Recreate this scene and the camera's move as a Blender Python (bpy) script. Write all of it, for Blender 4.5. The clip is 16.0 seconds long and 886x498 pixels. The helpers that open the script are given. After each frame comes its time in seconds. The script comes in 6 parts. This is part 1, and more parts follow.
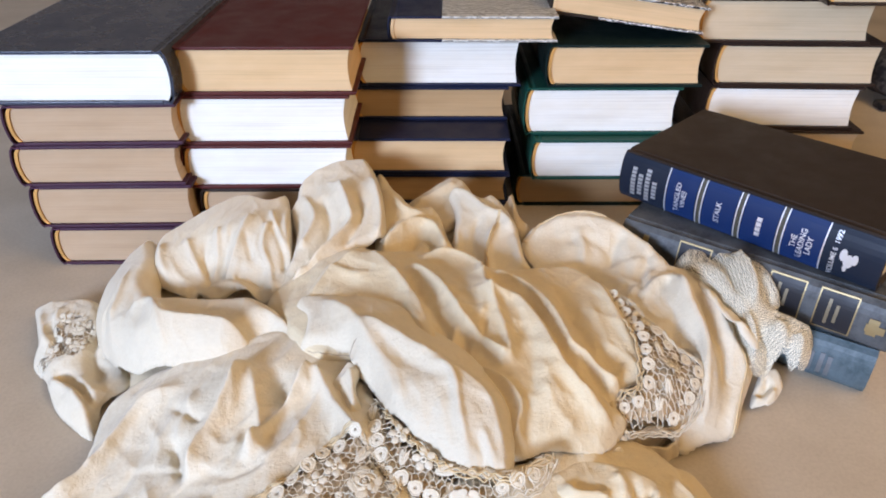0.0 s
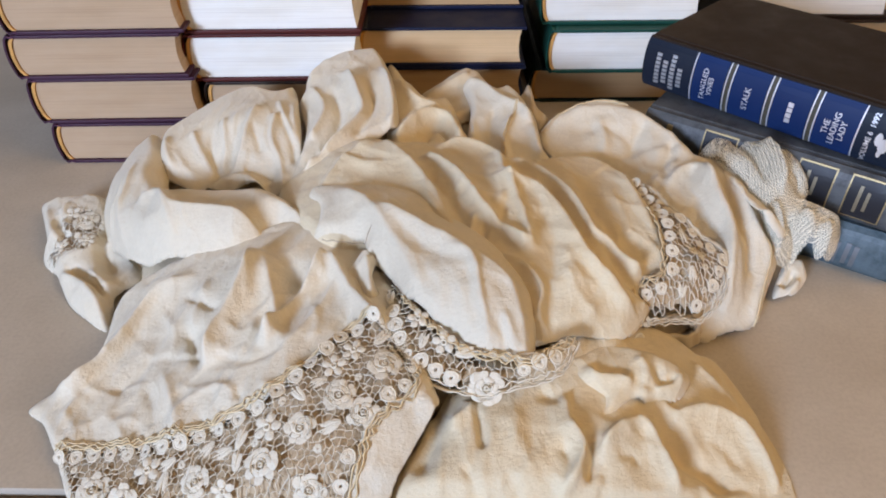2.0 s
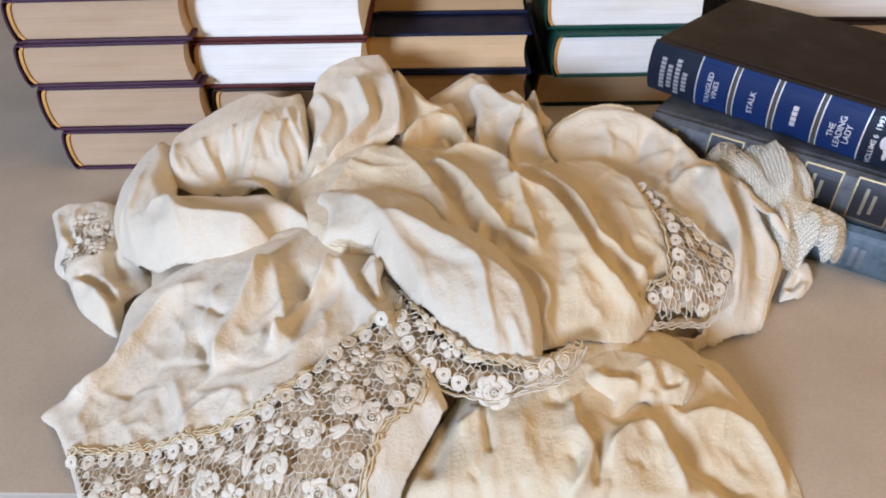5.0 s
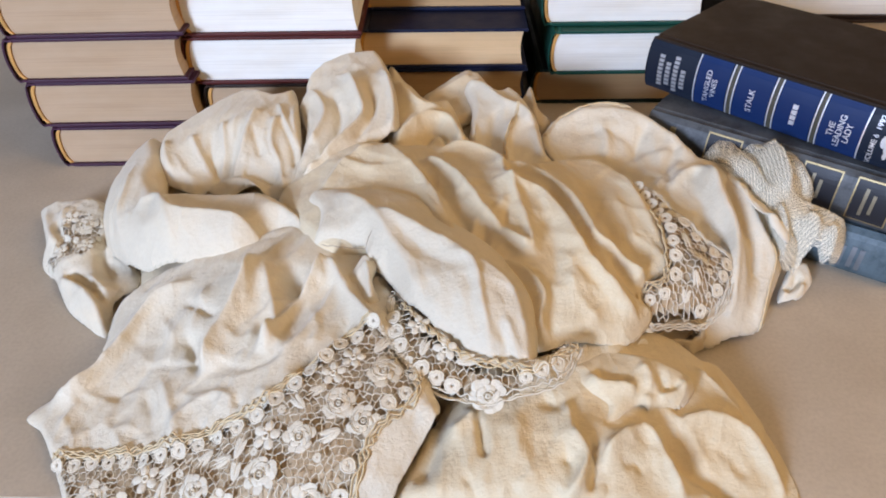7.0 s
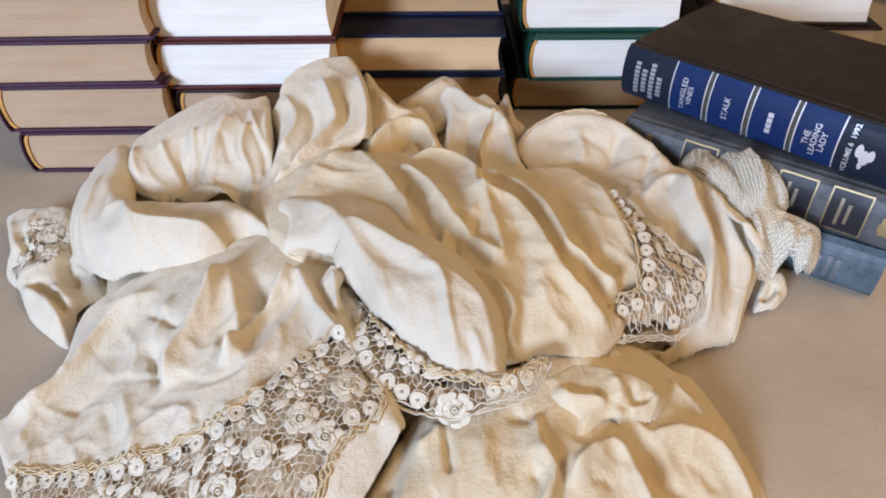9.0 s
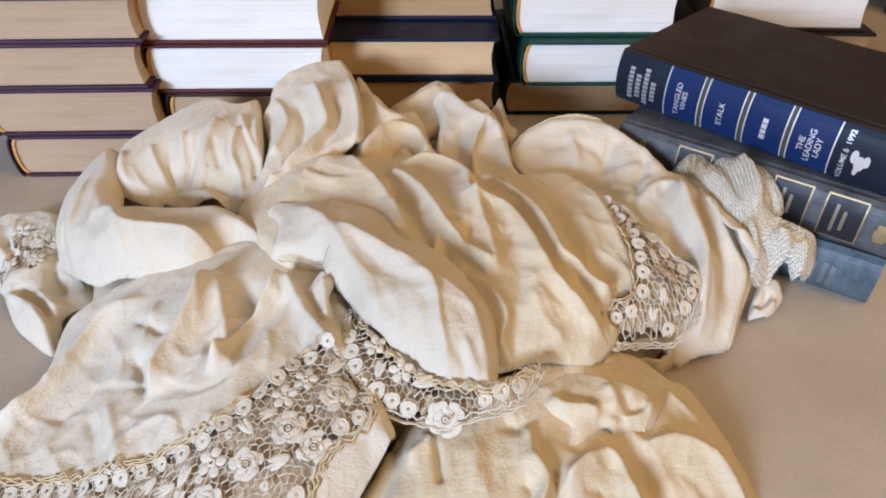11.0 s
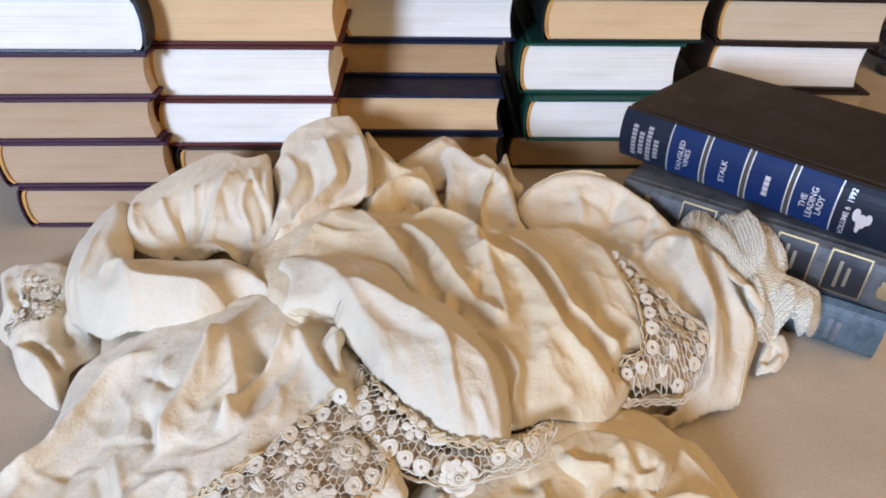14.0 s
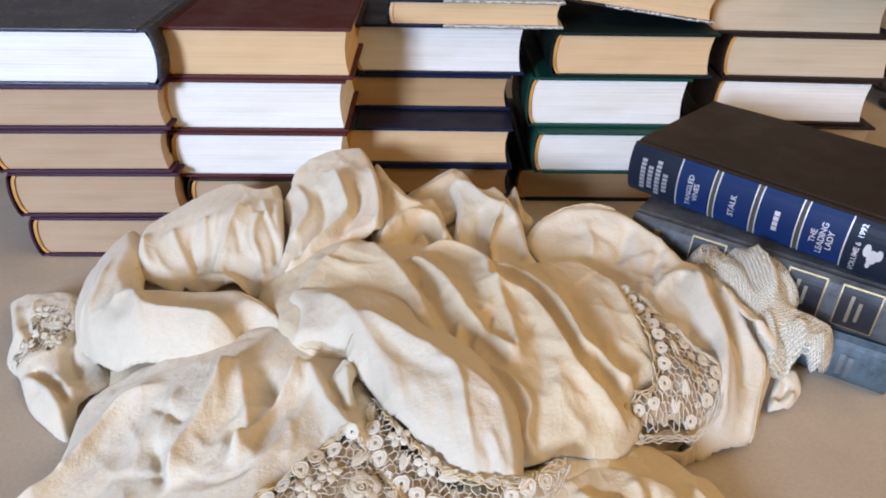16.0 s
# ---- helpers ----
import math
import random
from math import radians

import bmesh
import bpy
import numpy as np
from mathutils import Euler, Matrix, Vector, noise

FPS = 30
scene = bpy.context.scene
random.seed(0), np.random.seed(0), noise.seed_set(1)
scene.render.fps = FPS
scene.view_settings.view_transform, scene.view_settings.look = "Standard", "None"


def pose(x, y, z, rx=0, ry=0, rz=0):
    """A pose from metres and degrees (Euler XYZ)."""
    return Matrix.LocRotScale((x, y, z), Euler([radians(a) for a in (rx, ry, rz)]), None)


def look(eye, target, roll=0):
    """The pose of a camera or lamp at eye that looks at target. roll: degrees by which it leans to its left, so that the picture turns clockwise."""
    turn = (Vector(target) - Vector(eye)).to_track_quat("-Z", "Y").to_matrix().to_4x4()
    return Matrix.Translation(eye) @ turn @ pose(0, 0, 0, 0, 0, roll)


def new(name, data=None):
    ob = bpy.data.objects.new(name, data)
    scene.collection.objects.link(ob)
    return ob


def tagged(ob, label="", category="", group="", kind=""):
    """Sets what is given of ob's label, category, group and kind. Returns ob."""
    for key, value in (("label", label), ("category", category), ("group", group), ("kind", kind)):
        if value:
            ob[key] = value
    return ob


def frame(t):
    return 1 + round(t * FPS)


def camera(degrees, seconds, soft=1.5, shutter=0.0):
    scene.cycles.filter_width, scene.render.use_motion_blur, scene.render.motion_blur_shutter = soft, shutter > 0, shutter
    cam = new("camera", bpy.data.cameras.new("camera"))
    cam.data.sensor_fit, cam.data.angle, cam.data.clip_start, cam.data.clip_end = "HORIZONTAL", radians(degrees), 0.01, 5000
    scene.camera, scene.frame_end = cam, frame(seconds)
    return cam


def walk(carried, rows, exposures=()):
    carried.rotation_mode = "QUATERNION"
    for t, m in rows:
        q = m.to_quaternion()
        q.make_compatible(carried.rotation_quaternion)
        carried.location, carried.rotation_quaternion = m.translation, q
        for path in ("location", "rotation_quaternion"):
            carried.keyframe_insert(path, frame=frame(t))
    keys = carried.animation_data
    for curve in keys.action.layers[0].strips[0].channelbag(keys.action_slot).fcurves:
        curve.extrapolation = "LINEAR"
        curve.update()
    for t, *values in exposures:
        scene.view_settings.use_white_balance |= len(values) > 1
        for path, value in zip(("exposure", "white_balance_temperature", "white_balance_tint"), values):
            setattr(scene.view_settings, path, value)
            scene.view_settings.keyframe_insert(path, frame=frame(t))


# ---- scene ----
cam = camera(64.9, 16.0, 1.9)
PATH = [
    (0, (0.033, -0.013, 0.331), (0.033, 1.68, -0.735), 0.0),
    (0.5, (0.031, -0.013, 0.326), (0.036, 1.672, -0.751), 0.3),
    (1, (0.027, -0.012, 0.317), (0.05, 1.623, -0.834), 0.4),
    (1.5, (0.025, -0.012, 0.311), (0.031, 1.581, -0.898), -0.1),
    (2, (0.026, -0.013, 0.307), (0.01, 1.547, -0.944), -0.6),
    (2.5, (0.028, -0.017, 0.306), (0.012, 1.537, -0.953), -0.6),
    (3, (0.028, -0.019, 0.31), (0.013, 1.547, -0.935), -0.8),
    (3.5, (0.029, -0.016, 0.31), (0.009, 1.55, -0.934), -1.5),
    (4, (0.026, -0.016, 0.311), (-0.004, 1.555, -0.926), -1.4),
    (6.5, (0.025, -0.01, 0.307), (-0.005, 1.545, -0.951), -1.1),
    (7, (0.027, -0.008, 0.307), (0.003, 1.551, -0.945), -0.9),
    (7.5, (0.037, -0.002, 0.305), (0.054, 1.561, -0.942), -0.6),
    (8, (0.04, 0.0, 0.304), (0.068, 1.567, -0.939), -0.2),
    (8.5, (0.038, -0.001, 0.305), (0.042, 1.565, -0.94), -0.2),
    (11, (0.04, 0.004, 0.302), (0.059, 1.579, -0.929), 0.2),
    (11.5, (0.039, 0.003, 0.301), (0.072, 1.579, -0.93), 0.8),
    (12, (0.039, 0.003, 0.302), (0.078, 1.596, -0.907), 0.4),
    (12.5, (0.036, 0.003, 0.304), (0.072, 1.599, -0.9), 0.5),
    (13, (0.037, 0.004, 0.304), (0.085, 1.619, -0.875), 0.7),
    (13.5, (0.035, 0.005, 0.305), (0.072, 1.626, -0.866), 0.4),
    (14, (0.031, 0.004, 0.308), (0.066, 1.658, -0.816), 0.8),
    (14.5, (0.03, 0.005, 0.31), (0.044, 1.671, -0.796), 0.4),
    (15, (0.027, 0.008, 0.309), (0.05, 1.667, -0.809), 1.1),
    (15.5, (0.027, 0.006, 0.31), (0.064, 1.688, -0.772), 1.1),
    (16, (0.026, 0.005, 0.311), (0.053, 1.703, -0.746), 1.0),
]
walk(cam, [(t, look(eye, target, roll)) for t, eye, target, roll in PATH],
     exposures=((0, 0.05), (0.5, 0.03), (1, -0.03), (2, -0.24), (3, -0.20), (4, -0.14), (6.5, -0.12), (8.5, -0.11), (11, -0.12), (13.5, -0.11), (16, -0.08)))

# ---- world and light ----
world = bpy.data.worlds.new("world")
scene.world = world
world.use_nodes = True
wn = world.node_tree
sky = wn.nodes.new("ShaderNodeTexSky")
sky.sky_type, sky.sun_disc = "NISHITA", False
sky.sun_elevation, sky.sun_rotation = radians(40), radians(-120)
wn.nodes["Background"].inputs["Strength"].default_value = 0.1
wn.links.new(sky.outputs[0], wn.nodes["Background"].inputs["Color"])


def area_lamp(name, at, target, width, height, power, colour):
    data = bpy.data.lights.new(name, "AREA")
    data.shape, data.size, data.size_y = "RECTANGLE", width, height
    data.energy, data.color = power, colour
    ob = new(name, data)
    ob.matrix_world = look(at, target)
    return ob


# daylight through the window behind and to the left of the camera; warm fill added from unseen areas above and to the
# right
area_lamp("window_light", (-1.47, -2.12, 0.85), (0.0, 0.4, 0.05), 0.55, 0.75, 136, (0.54, 0.68, 1.0))
area_lamp("warm_fill_above", (0.6, 0.2, 1.70), (0.6, 0.3, 0.0), 1.4, 1.4, 4.2, (1.0, 0.66, 0.31))
area_lamp("warm_fill_right", (1.15, -0.05, 0.95), (0.25, 0.35, 0.0), 0.9, 0.9, 8.0, (1.0, 0.64, 0.27))


# ---- materials ----
def material(name, colour, rough=0.6, metal=0.0, spec=0.5):
    m = bpy.data.materials.new(name)
    m.use_nodes = True
    b = m.node_tree.nodes["Principled BSDF"]
    b.inputs["Base Color"].default_value = (*colour, 1)
    b.inputs["Roughness"].default_value = rough
    b.inputs["Metallic"].default_value = metal
    b.inputs["Specular IOR Level"].default_value = spec
    return m, m.node_tree, b


def node(nt, kind, **values):
    n = nt.nodes.new(kind)
    for key, value in values.items():
        n.inputs[key].default_value = value
    return n


def coords(nt, scale=(1, 1, 1), source="Object"):
    tc = nt.nodes.new("ShaderNodeTexCoord")
    mp = nt.nodes.new("ShaderNodeMapping")
    mp.inputs["Scale"].default_value = scale
    nt.links.new(tc.outputs[source], mp.inputs["Vector"])
    return mp.outputs[0]


def noise_tex(nt, vec, scale, detail=4.0, rough=0.55):
    n = node(nt, "ShaderNodeTexNoise", Scale=scale, Detail=detail, Roughness=rough)
    nt.links.new(vec, n.inputs["Vector"])
    return n.outputs[0]


def ramp(nt, fac, *stops):
    r = nt.nodes.new("ShaderNodeValToRGB")
    e = r.color_ramp.elements
    while len(e) < len(stops):
        e.new(0.5)
    for el, (pos, col) in zip(e, stops):
        el.position, el.color = pos, (*col, 1)
    nt.links.new(fac, r.inputs[0])
    return r.outputs[0]


def mix(nt, fac, a, b, mode="MIX"):
    m = nt.nodes.new("ShaderNodeMix")
    m.data_type, m.blend_type = "RGBA", mode
    for sock, v in ((m.inputs[0], fac), (m.inputs[6], a), (m.inputs[7], b)):
        if isinstance(v, (int, float)):
            sock.default_value = v
        elif isinstance(v, tuple):
            sock.default_value = (*v, 1)
        else:
            nt.links.new(v, sock)
    return m.outputs[2]


def bump(nt, bsdf, height, strength, distance):
    b = node(nt, "ShaderNodeBump", Strength=strength, Distance=distance)
    nt.links.new(height, b.inputs["Height"])
    nt.links.new(b.outputs[0], bsdf.inputs["Normal"])
    return b


def scaled(c, k):
    return tuple(min(1.0, v * k) for v in c)


def paper(name, colour):
    """The cut edge of a block of pages: fine stacked lines with a few stronger gatherings, and yellowed patches."""
    m, nt, b = material(name, colour, 0.85, spec=0.2)
    fine = noise_tex(nt, coords(nt, (6, 6, 1800)), 1.0, 5, 0.65)
    wide = noise_tex(nt, coords(nt, (5, 5, 420)), 1.0, 3, 0.5)
    spot = noise_tex(nt, coords(nt, (18, 18, 60)), 1.0, 3)
    c = ramp(nt, fine, (0.30, scaled(colour, 0.90)), (0.62, scaled(colour, 1.05)))
    c = mix(nt, 0.8, c, ramp(nt, wide, (0.30, (0.87, 0.85, 0.83)), (0.45, (1, 1, 1))), "MULTIPLY")
    c = mix(nt, 0.5, c, ramp(nt, spot, (0.35, (0.88, 0.84, 0.77)), (0.6, (1, 1, 1))), "MULTIPLY")
    nt.links.new(c, b.inputs["Base Color"])
    bump(nt, b, fine, 0.35, 0.0006)
    return m


def book_cloth(name, colour, rough=0.55, wear=1.6, grain=2600):
    """Bookbinder's cloth or leatherette: fine weave, rubbed edges, faint scuffs."""
    m, nt, b = material(name, colour, rough, spec=0.22)
    grainy = noise_tex(nt, coords(nt), grain, 3, 0.6)
    scuff = noise_tex(nt, coords(nt), 30, 6, 0.65)
    c = ramp(nt, scuff, (0.3, scaled(colour, 0.8)), (0.55, colour), (0.78, scaled(colour, wear)))
    c = mix(nt, 0.35, c, ramp(nt, grainy, (0.3, (0.6, 0.6, 0.6)), (0.65, (1, 1, 1))), "MULTIPLY")
    geo = nt.nodes.new("ShaderNodeNewGeometry")
    rub = ramp(nt, geo.outputs["Pointiness"], (0.53, (0, 0, 0)), (0.62, (1, 1, 1)))
    nt.links.new(mix(nt, rub, c, scaled(colour, 2.2)), b.inputs["Base Color"])
    r = ramp(nt, scuff, (0.35, (rough - 0.12,) * 3), (0.7, (rough + 0.12,) * 3))
    nt.links.new(r, b.inputs["Roughness"])
    bump(nt, b, grainy, 0.25, 0.0003)
    return m


def mottled(name, dark, light, rough=0.5):
    """Marbled paper-cloth in two tones."""
    m, nt, b = material(name, dark, rough, spec=0.4)
    a = noise_tex(nt, coords(nt), 70, 8, 0.7)
    f = noise_tex(nt, coords(nt), 900, 3, 0.6)
    c = ramp(nt, a, (0.35, dark), (0.52, scaled(light, 0.8)), (0.68, light))
    nt.links.new(mix(nt, 0.3, c, ramp(nt, f, (0.3, (0.6, 0.6, 0.6)), (0.6, (1, 1, 1))), "MULTIPLY"), b.inputs["Base Color"])
    bump(nt, b, f, 0.2, 0.0003)
    return m


def patterned(name, ground, figure, scale, lo, hi, twist=6.0):
    """Printed decorative cover paper: curling strokes on a ground."""
    m, nt, b = material(name, ground, 0.5)
    vec = coords(nt)
    w = nt.nodes.new("ShaderNodeTexWave")
    w.wave_type, w.bands_direction = "RINGS", "DIAGONAL"
    for key, v in (("Scale", scale), ("Distortion", twist), ("Detail", 2.0), ("Detail Scale", 2.5)):
        w.inputs[key].default_value = v
    nt.links.new(vec, w.inputs["Vector"])
    c = ramp(nt, w.outputs[1], (lo, ground), (hi, figure))
    nt.links.new(c, b.inputs["Base Color"])
    bump(nt, b, w.outputs[1], 0.15, 0.0004)
    return m


PAGE_WHITE = paper("white_page_edges", (0.90, 0.86, 0.77))
PAGE_CREAM = paper("cream_page_edges", (0.80, 0.67, 0.44))
PAGE_TAN = paper("aged_tan_page_edges", (0.76, 0.52, 0.28))
PAGE_BUFF = paper("buff_page_edges", (0.53, 0.37, 0.23))
PAGE_SAND = paper("sand_page_edges", (0.66, 0.52, 0.34))
PAGE_BROWN = paper("browned_page_edges", (0.50, 0.32, 0.16))
HEADBAND = book_cloth("ochre_headband_cloth", (0.30, 0.155, 0.045), 0.7)
NAVY = book_cloth("navy_book_cloth", (0.006, 0.009, 0.026), 0.45)
SLATE = book_cloth("slate_blue_leatherette", (0.030, 0.034, 0.048), 0.30, 1.9)
MAROON = book_cloth("maroon_leatherette", (0.055, 0.010, 0.008), 0.5)
PLUM = book_cloth("plum_book_cloth", (0.036, 0.012, 0.024), 0.5)
GREEN = book_cloth("dark_green_book_cloth", (0.007, 0.042, 0.030), 0.5)
BLACKGREEN = book_cloth("blackish_green_leatherette", (0.004, 0.011, 0.010), 0.5)
BROWN = book_cloth("dark_brown_leatherette", (0.020, 0.012, 0.009), 0.45)
CHARCOAL = book_cloth("charcoal_brown_leatherette", (0.022, 0.015, 0.011), 0.55)
SPINE_NAVY = book_cloth("dark_navy_spine_cloth", (0.007, 0.010, 0.017), 0.4)
GREY_CLOTH = mottled("grey_marbled_cover", (0.042, 0.043, 0.043), (0.115, 0.12, 0.122))
TEAL_CLOTH = mottled("teal_marbled_cover", (0.045, 0.075, 0.085), (0.12, 0.165, 0.185))
SILVERY = patterned("silver_damask_cover_paper", (0.30, 0.28, 0.23), (0.62, 0.60, 0.54), 80, 0.25, 0.75)
FLORAL = patterned("black_and_white_floral_cover_paper", (0.02, 0.018, 0.018), (0.75, 0.72, 0.66), 130, 0.45, 0.62, 9)
PANEL_BLUE = book_cloth("royal_blue_foil_panel", (0.005, 0.014, 0.050), 0.42, 1.5)
SILVER = material("silver_foil", (0.85, 0.86, 0.88), 0.38, 0.6)[0]
DULL_SILVER = material("dulled_silver_foil", (0.20, 0.21, 0.22), 0.45, 0.5)[0]
WORN_SILVER = material("worn_silver_foil", (0.55, 0.56, 0.57), 0.42, 0.6)[0]
BAND_OLIVE = book_cloth("dull_olive_foil", (0.040, 0.036, 0.026), 0.5)
PALE_GOLD = material("rubbed_gold_foil", (0.24, 0.20, 0.13), 0.5, 0.4)[0]
GOLD = material("dull_gold_foil", (0.36, 0.27, 0.13), 0.45, 0.5)[0]
BLACK_FOIL = book_cloth("black_foil_panel", (0.012, 0.012, 0.014), 0.4)


# ---- mesh helpers ----
def mesh_object(name, bm, mat, parent=None, label="", smooth=False):
    me = bpy.data.meshes.new(name)
    bm.to_mesh(me)
    bm.free()
    if smooth:
        me.shade_smooth()
    me.materials.append(mat)
    ob = new(name, me)
    ob.parent = parent
    if label:
        tagged(ob, label)
    return ob


def part(name, bm, mat, parent, label="", smooth=False):
    return mesh_object(name, bm, mat, parent, label, smooth)


def box(bm, lo, hi, bevel=0.0, segments=2):
    r = bmesh.ops.create_cube(bm, size=1.0)
    for v in r["verts"]:
        v.co = Vector([lo[i] + (v.co[i] + 0.5) * (hi[i] - lo[i]) for i in range(3)])
    if bevel:
        edges = list({e for v in r["verts"] for e in v.link_edges})
        bmesh.ops.bevel(bm, geom=edges, offset=bevel, segments=segments, affect="EDGES", profile=0.6)
    return bm


def extrude_profile(bm, outline, y0, y1, cuts=1, wobble=0.0):
    """A closed outline in x and z, drawn out along y, with closed ends."""
    rings = []
    for j in range(cuts + 1):
        y = y0 + (y1 - y0) * j / cuts
        rings.append([bm.verts.new((x + wobble * noise.noise((x * 40, y * 30, z * 60)), y, z)) for x, z in outline])
    n = len(outline)
    for a, b in zip(rings, rings[1:]):
        for i in range(n):
            bm.faces.new((a[i], a[(i + 1) % n], b[(i + 1) % n], b[i]))
    bm.faces.new(rings[0][::-1])
    bm.faces.new(rings[-1])
    bmesh.ops.recalc_face_normals(bm, faces=bm.faces[:])
    return bm


# ---- the setting ----
def build_room():
    wood, nt, b = material("oak_edge_wood", (0.30, 0.17, 0.08), 0.5)
    g = noise_tex(nt, coords(nt, (3, 60, 60)), 4, 6, 0.6)
    nt.links.new(ramp(nt, g, (0.3, (0.11, 0.055, 0.022)), (0.65, (0.27, 0.155, 0.07))), b.inputs["Base Color"])
    bump(nt, b, g, 0.2, 0.001)
    lam, nt, b = material("beige_laminate", (0.56, 0.47, 0.38), 0.42, spec=0.35)
    big = noise_tex(nt, coords(nt), 9, 5, 0.6)
    small = noise_tex(nt, coords(nt), 420, 4, 0.6)
    c = ramp(nt, big, (0.3, (0.51, 0.43, 0.325)), (0.7, (0.66, 0.57, 0.45)))
    c = mix(nt, 0.5, c, ramp(nt, small, (0.3, (0.80, 0.78, 0.76)), (0.6, (1, 1, 1))), "MULTIPLY")
    nt.links.new(c, b.inputs["Base Color"])
    bump(nt, b, small, 0.08, 0.0003)

    table = tagged(new("table"), "beige laminate table with an oak edge strip", "table", kind="thing")
    part("tabletop", box(bmesh.new(), (-0.95, 0.1783, -0.032), (0.95, 1.60, 0.0), 0.0004), lam, table, "beige speckled laminate top")
    part("edge_strip", box(bmesh.new(), (-0.95, 0.152, -0.034), (0.95, 0.1742, -0.0030), 0.002), wood, table, "oak front edge strip")
    part("edge_strip", box(bmesh.new(), (-0.95, 1.6006, -0.034), (0.95, 1.62, -0.0012), 0.003), wood, table)
    for x in (-0.85, 0.79):
        for y in (0.22, 1.48):
            part("leg", box(bmesh.new(), (x, y, -0.75), (x + 0.06, y + 0.06, -0.0325), 0.004), wood, table)

    table.matrix_world = Matrix.Translation((0, 0.1783, 0)) @ pose(0, 0, 0, 0, 0, -0.93) @ Matrix.Translation((0, -0.1783, 0))

    paint, nt, b = material("tan_wall_paint", (0.40, 0.32, 0.23), 0.8)
    g = noise_tex(nt, coords(nt), 60, 5)
    nt.links.new(ramp(nt, g, (0.3, (0.36, 0.29, 0.21)), (0.7, (0.42, 0.34, 0.25))), b.inputs["Base Color"])
    bump(nt, b, g, 0.15, 0.002)
    floor_m, nt, b = material("brown_carpet", (0.22, 0.16, 0.11), 0.95)
    g = noise_tex(nt, coords(nt), 300, 4)
    nt.links.new(ramp(nt, g, (0.3, (0.14, 0.10, 0.07)), (0.7, (0.28, 0.21, 0.15))), b.inputs["Base Color"])
    bump(nt, b, g, 0.5, 0.004)

    def setting(name, label, cat, *boxes, mat=paint):
        bm = bmesh.new()
        for lo, hi in boxes:
            box(bm, lo, hi)
        return tagged(mesh_object(name, bm, mat), label, cat, kind="structure")

    setting("floor", "brown carpeted floor under the table", "floor", ((-2, -2.2, -0.85), (2.2, 2.4, -0.75)), mat=floor_m)
    setting("ceiling", "plain tan ceiling", "ceiling", ((-2, -2.2, 1.75), (2.2, 2.4, 1.85)))
    setting("wall_back", "plain tan wall behind the table", "wall", ((-2, 2.4, -0.75), (2.2, 2.5, 1.75)))
    setting("wall_left", "plain tan wall", "wall", ((-2.1, -2.2, -0.75), (-2.0, 2.4, 1.75)))
    setting("wall_right", "plain tan wall", "wall", ((2.2, -2.2, -0.75), (2.3, 2.4, 1.75)))
    setting("wall_front", "plain tan wall with a window opening", "wall",
            ((-2, -2.3, -0.75), (-1.92, -2.2, 1.75)), ((-1.02, -2.3, -0.75), (2.2, -2.2, 1.75)),
            ((-1.92, -2.3, -0.75), (-1.02, -2.2, 0.35)), ((-1.92, -2.3, 1.4), (-1.02, -2.2, 1.75)))



build_room()


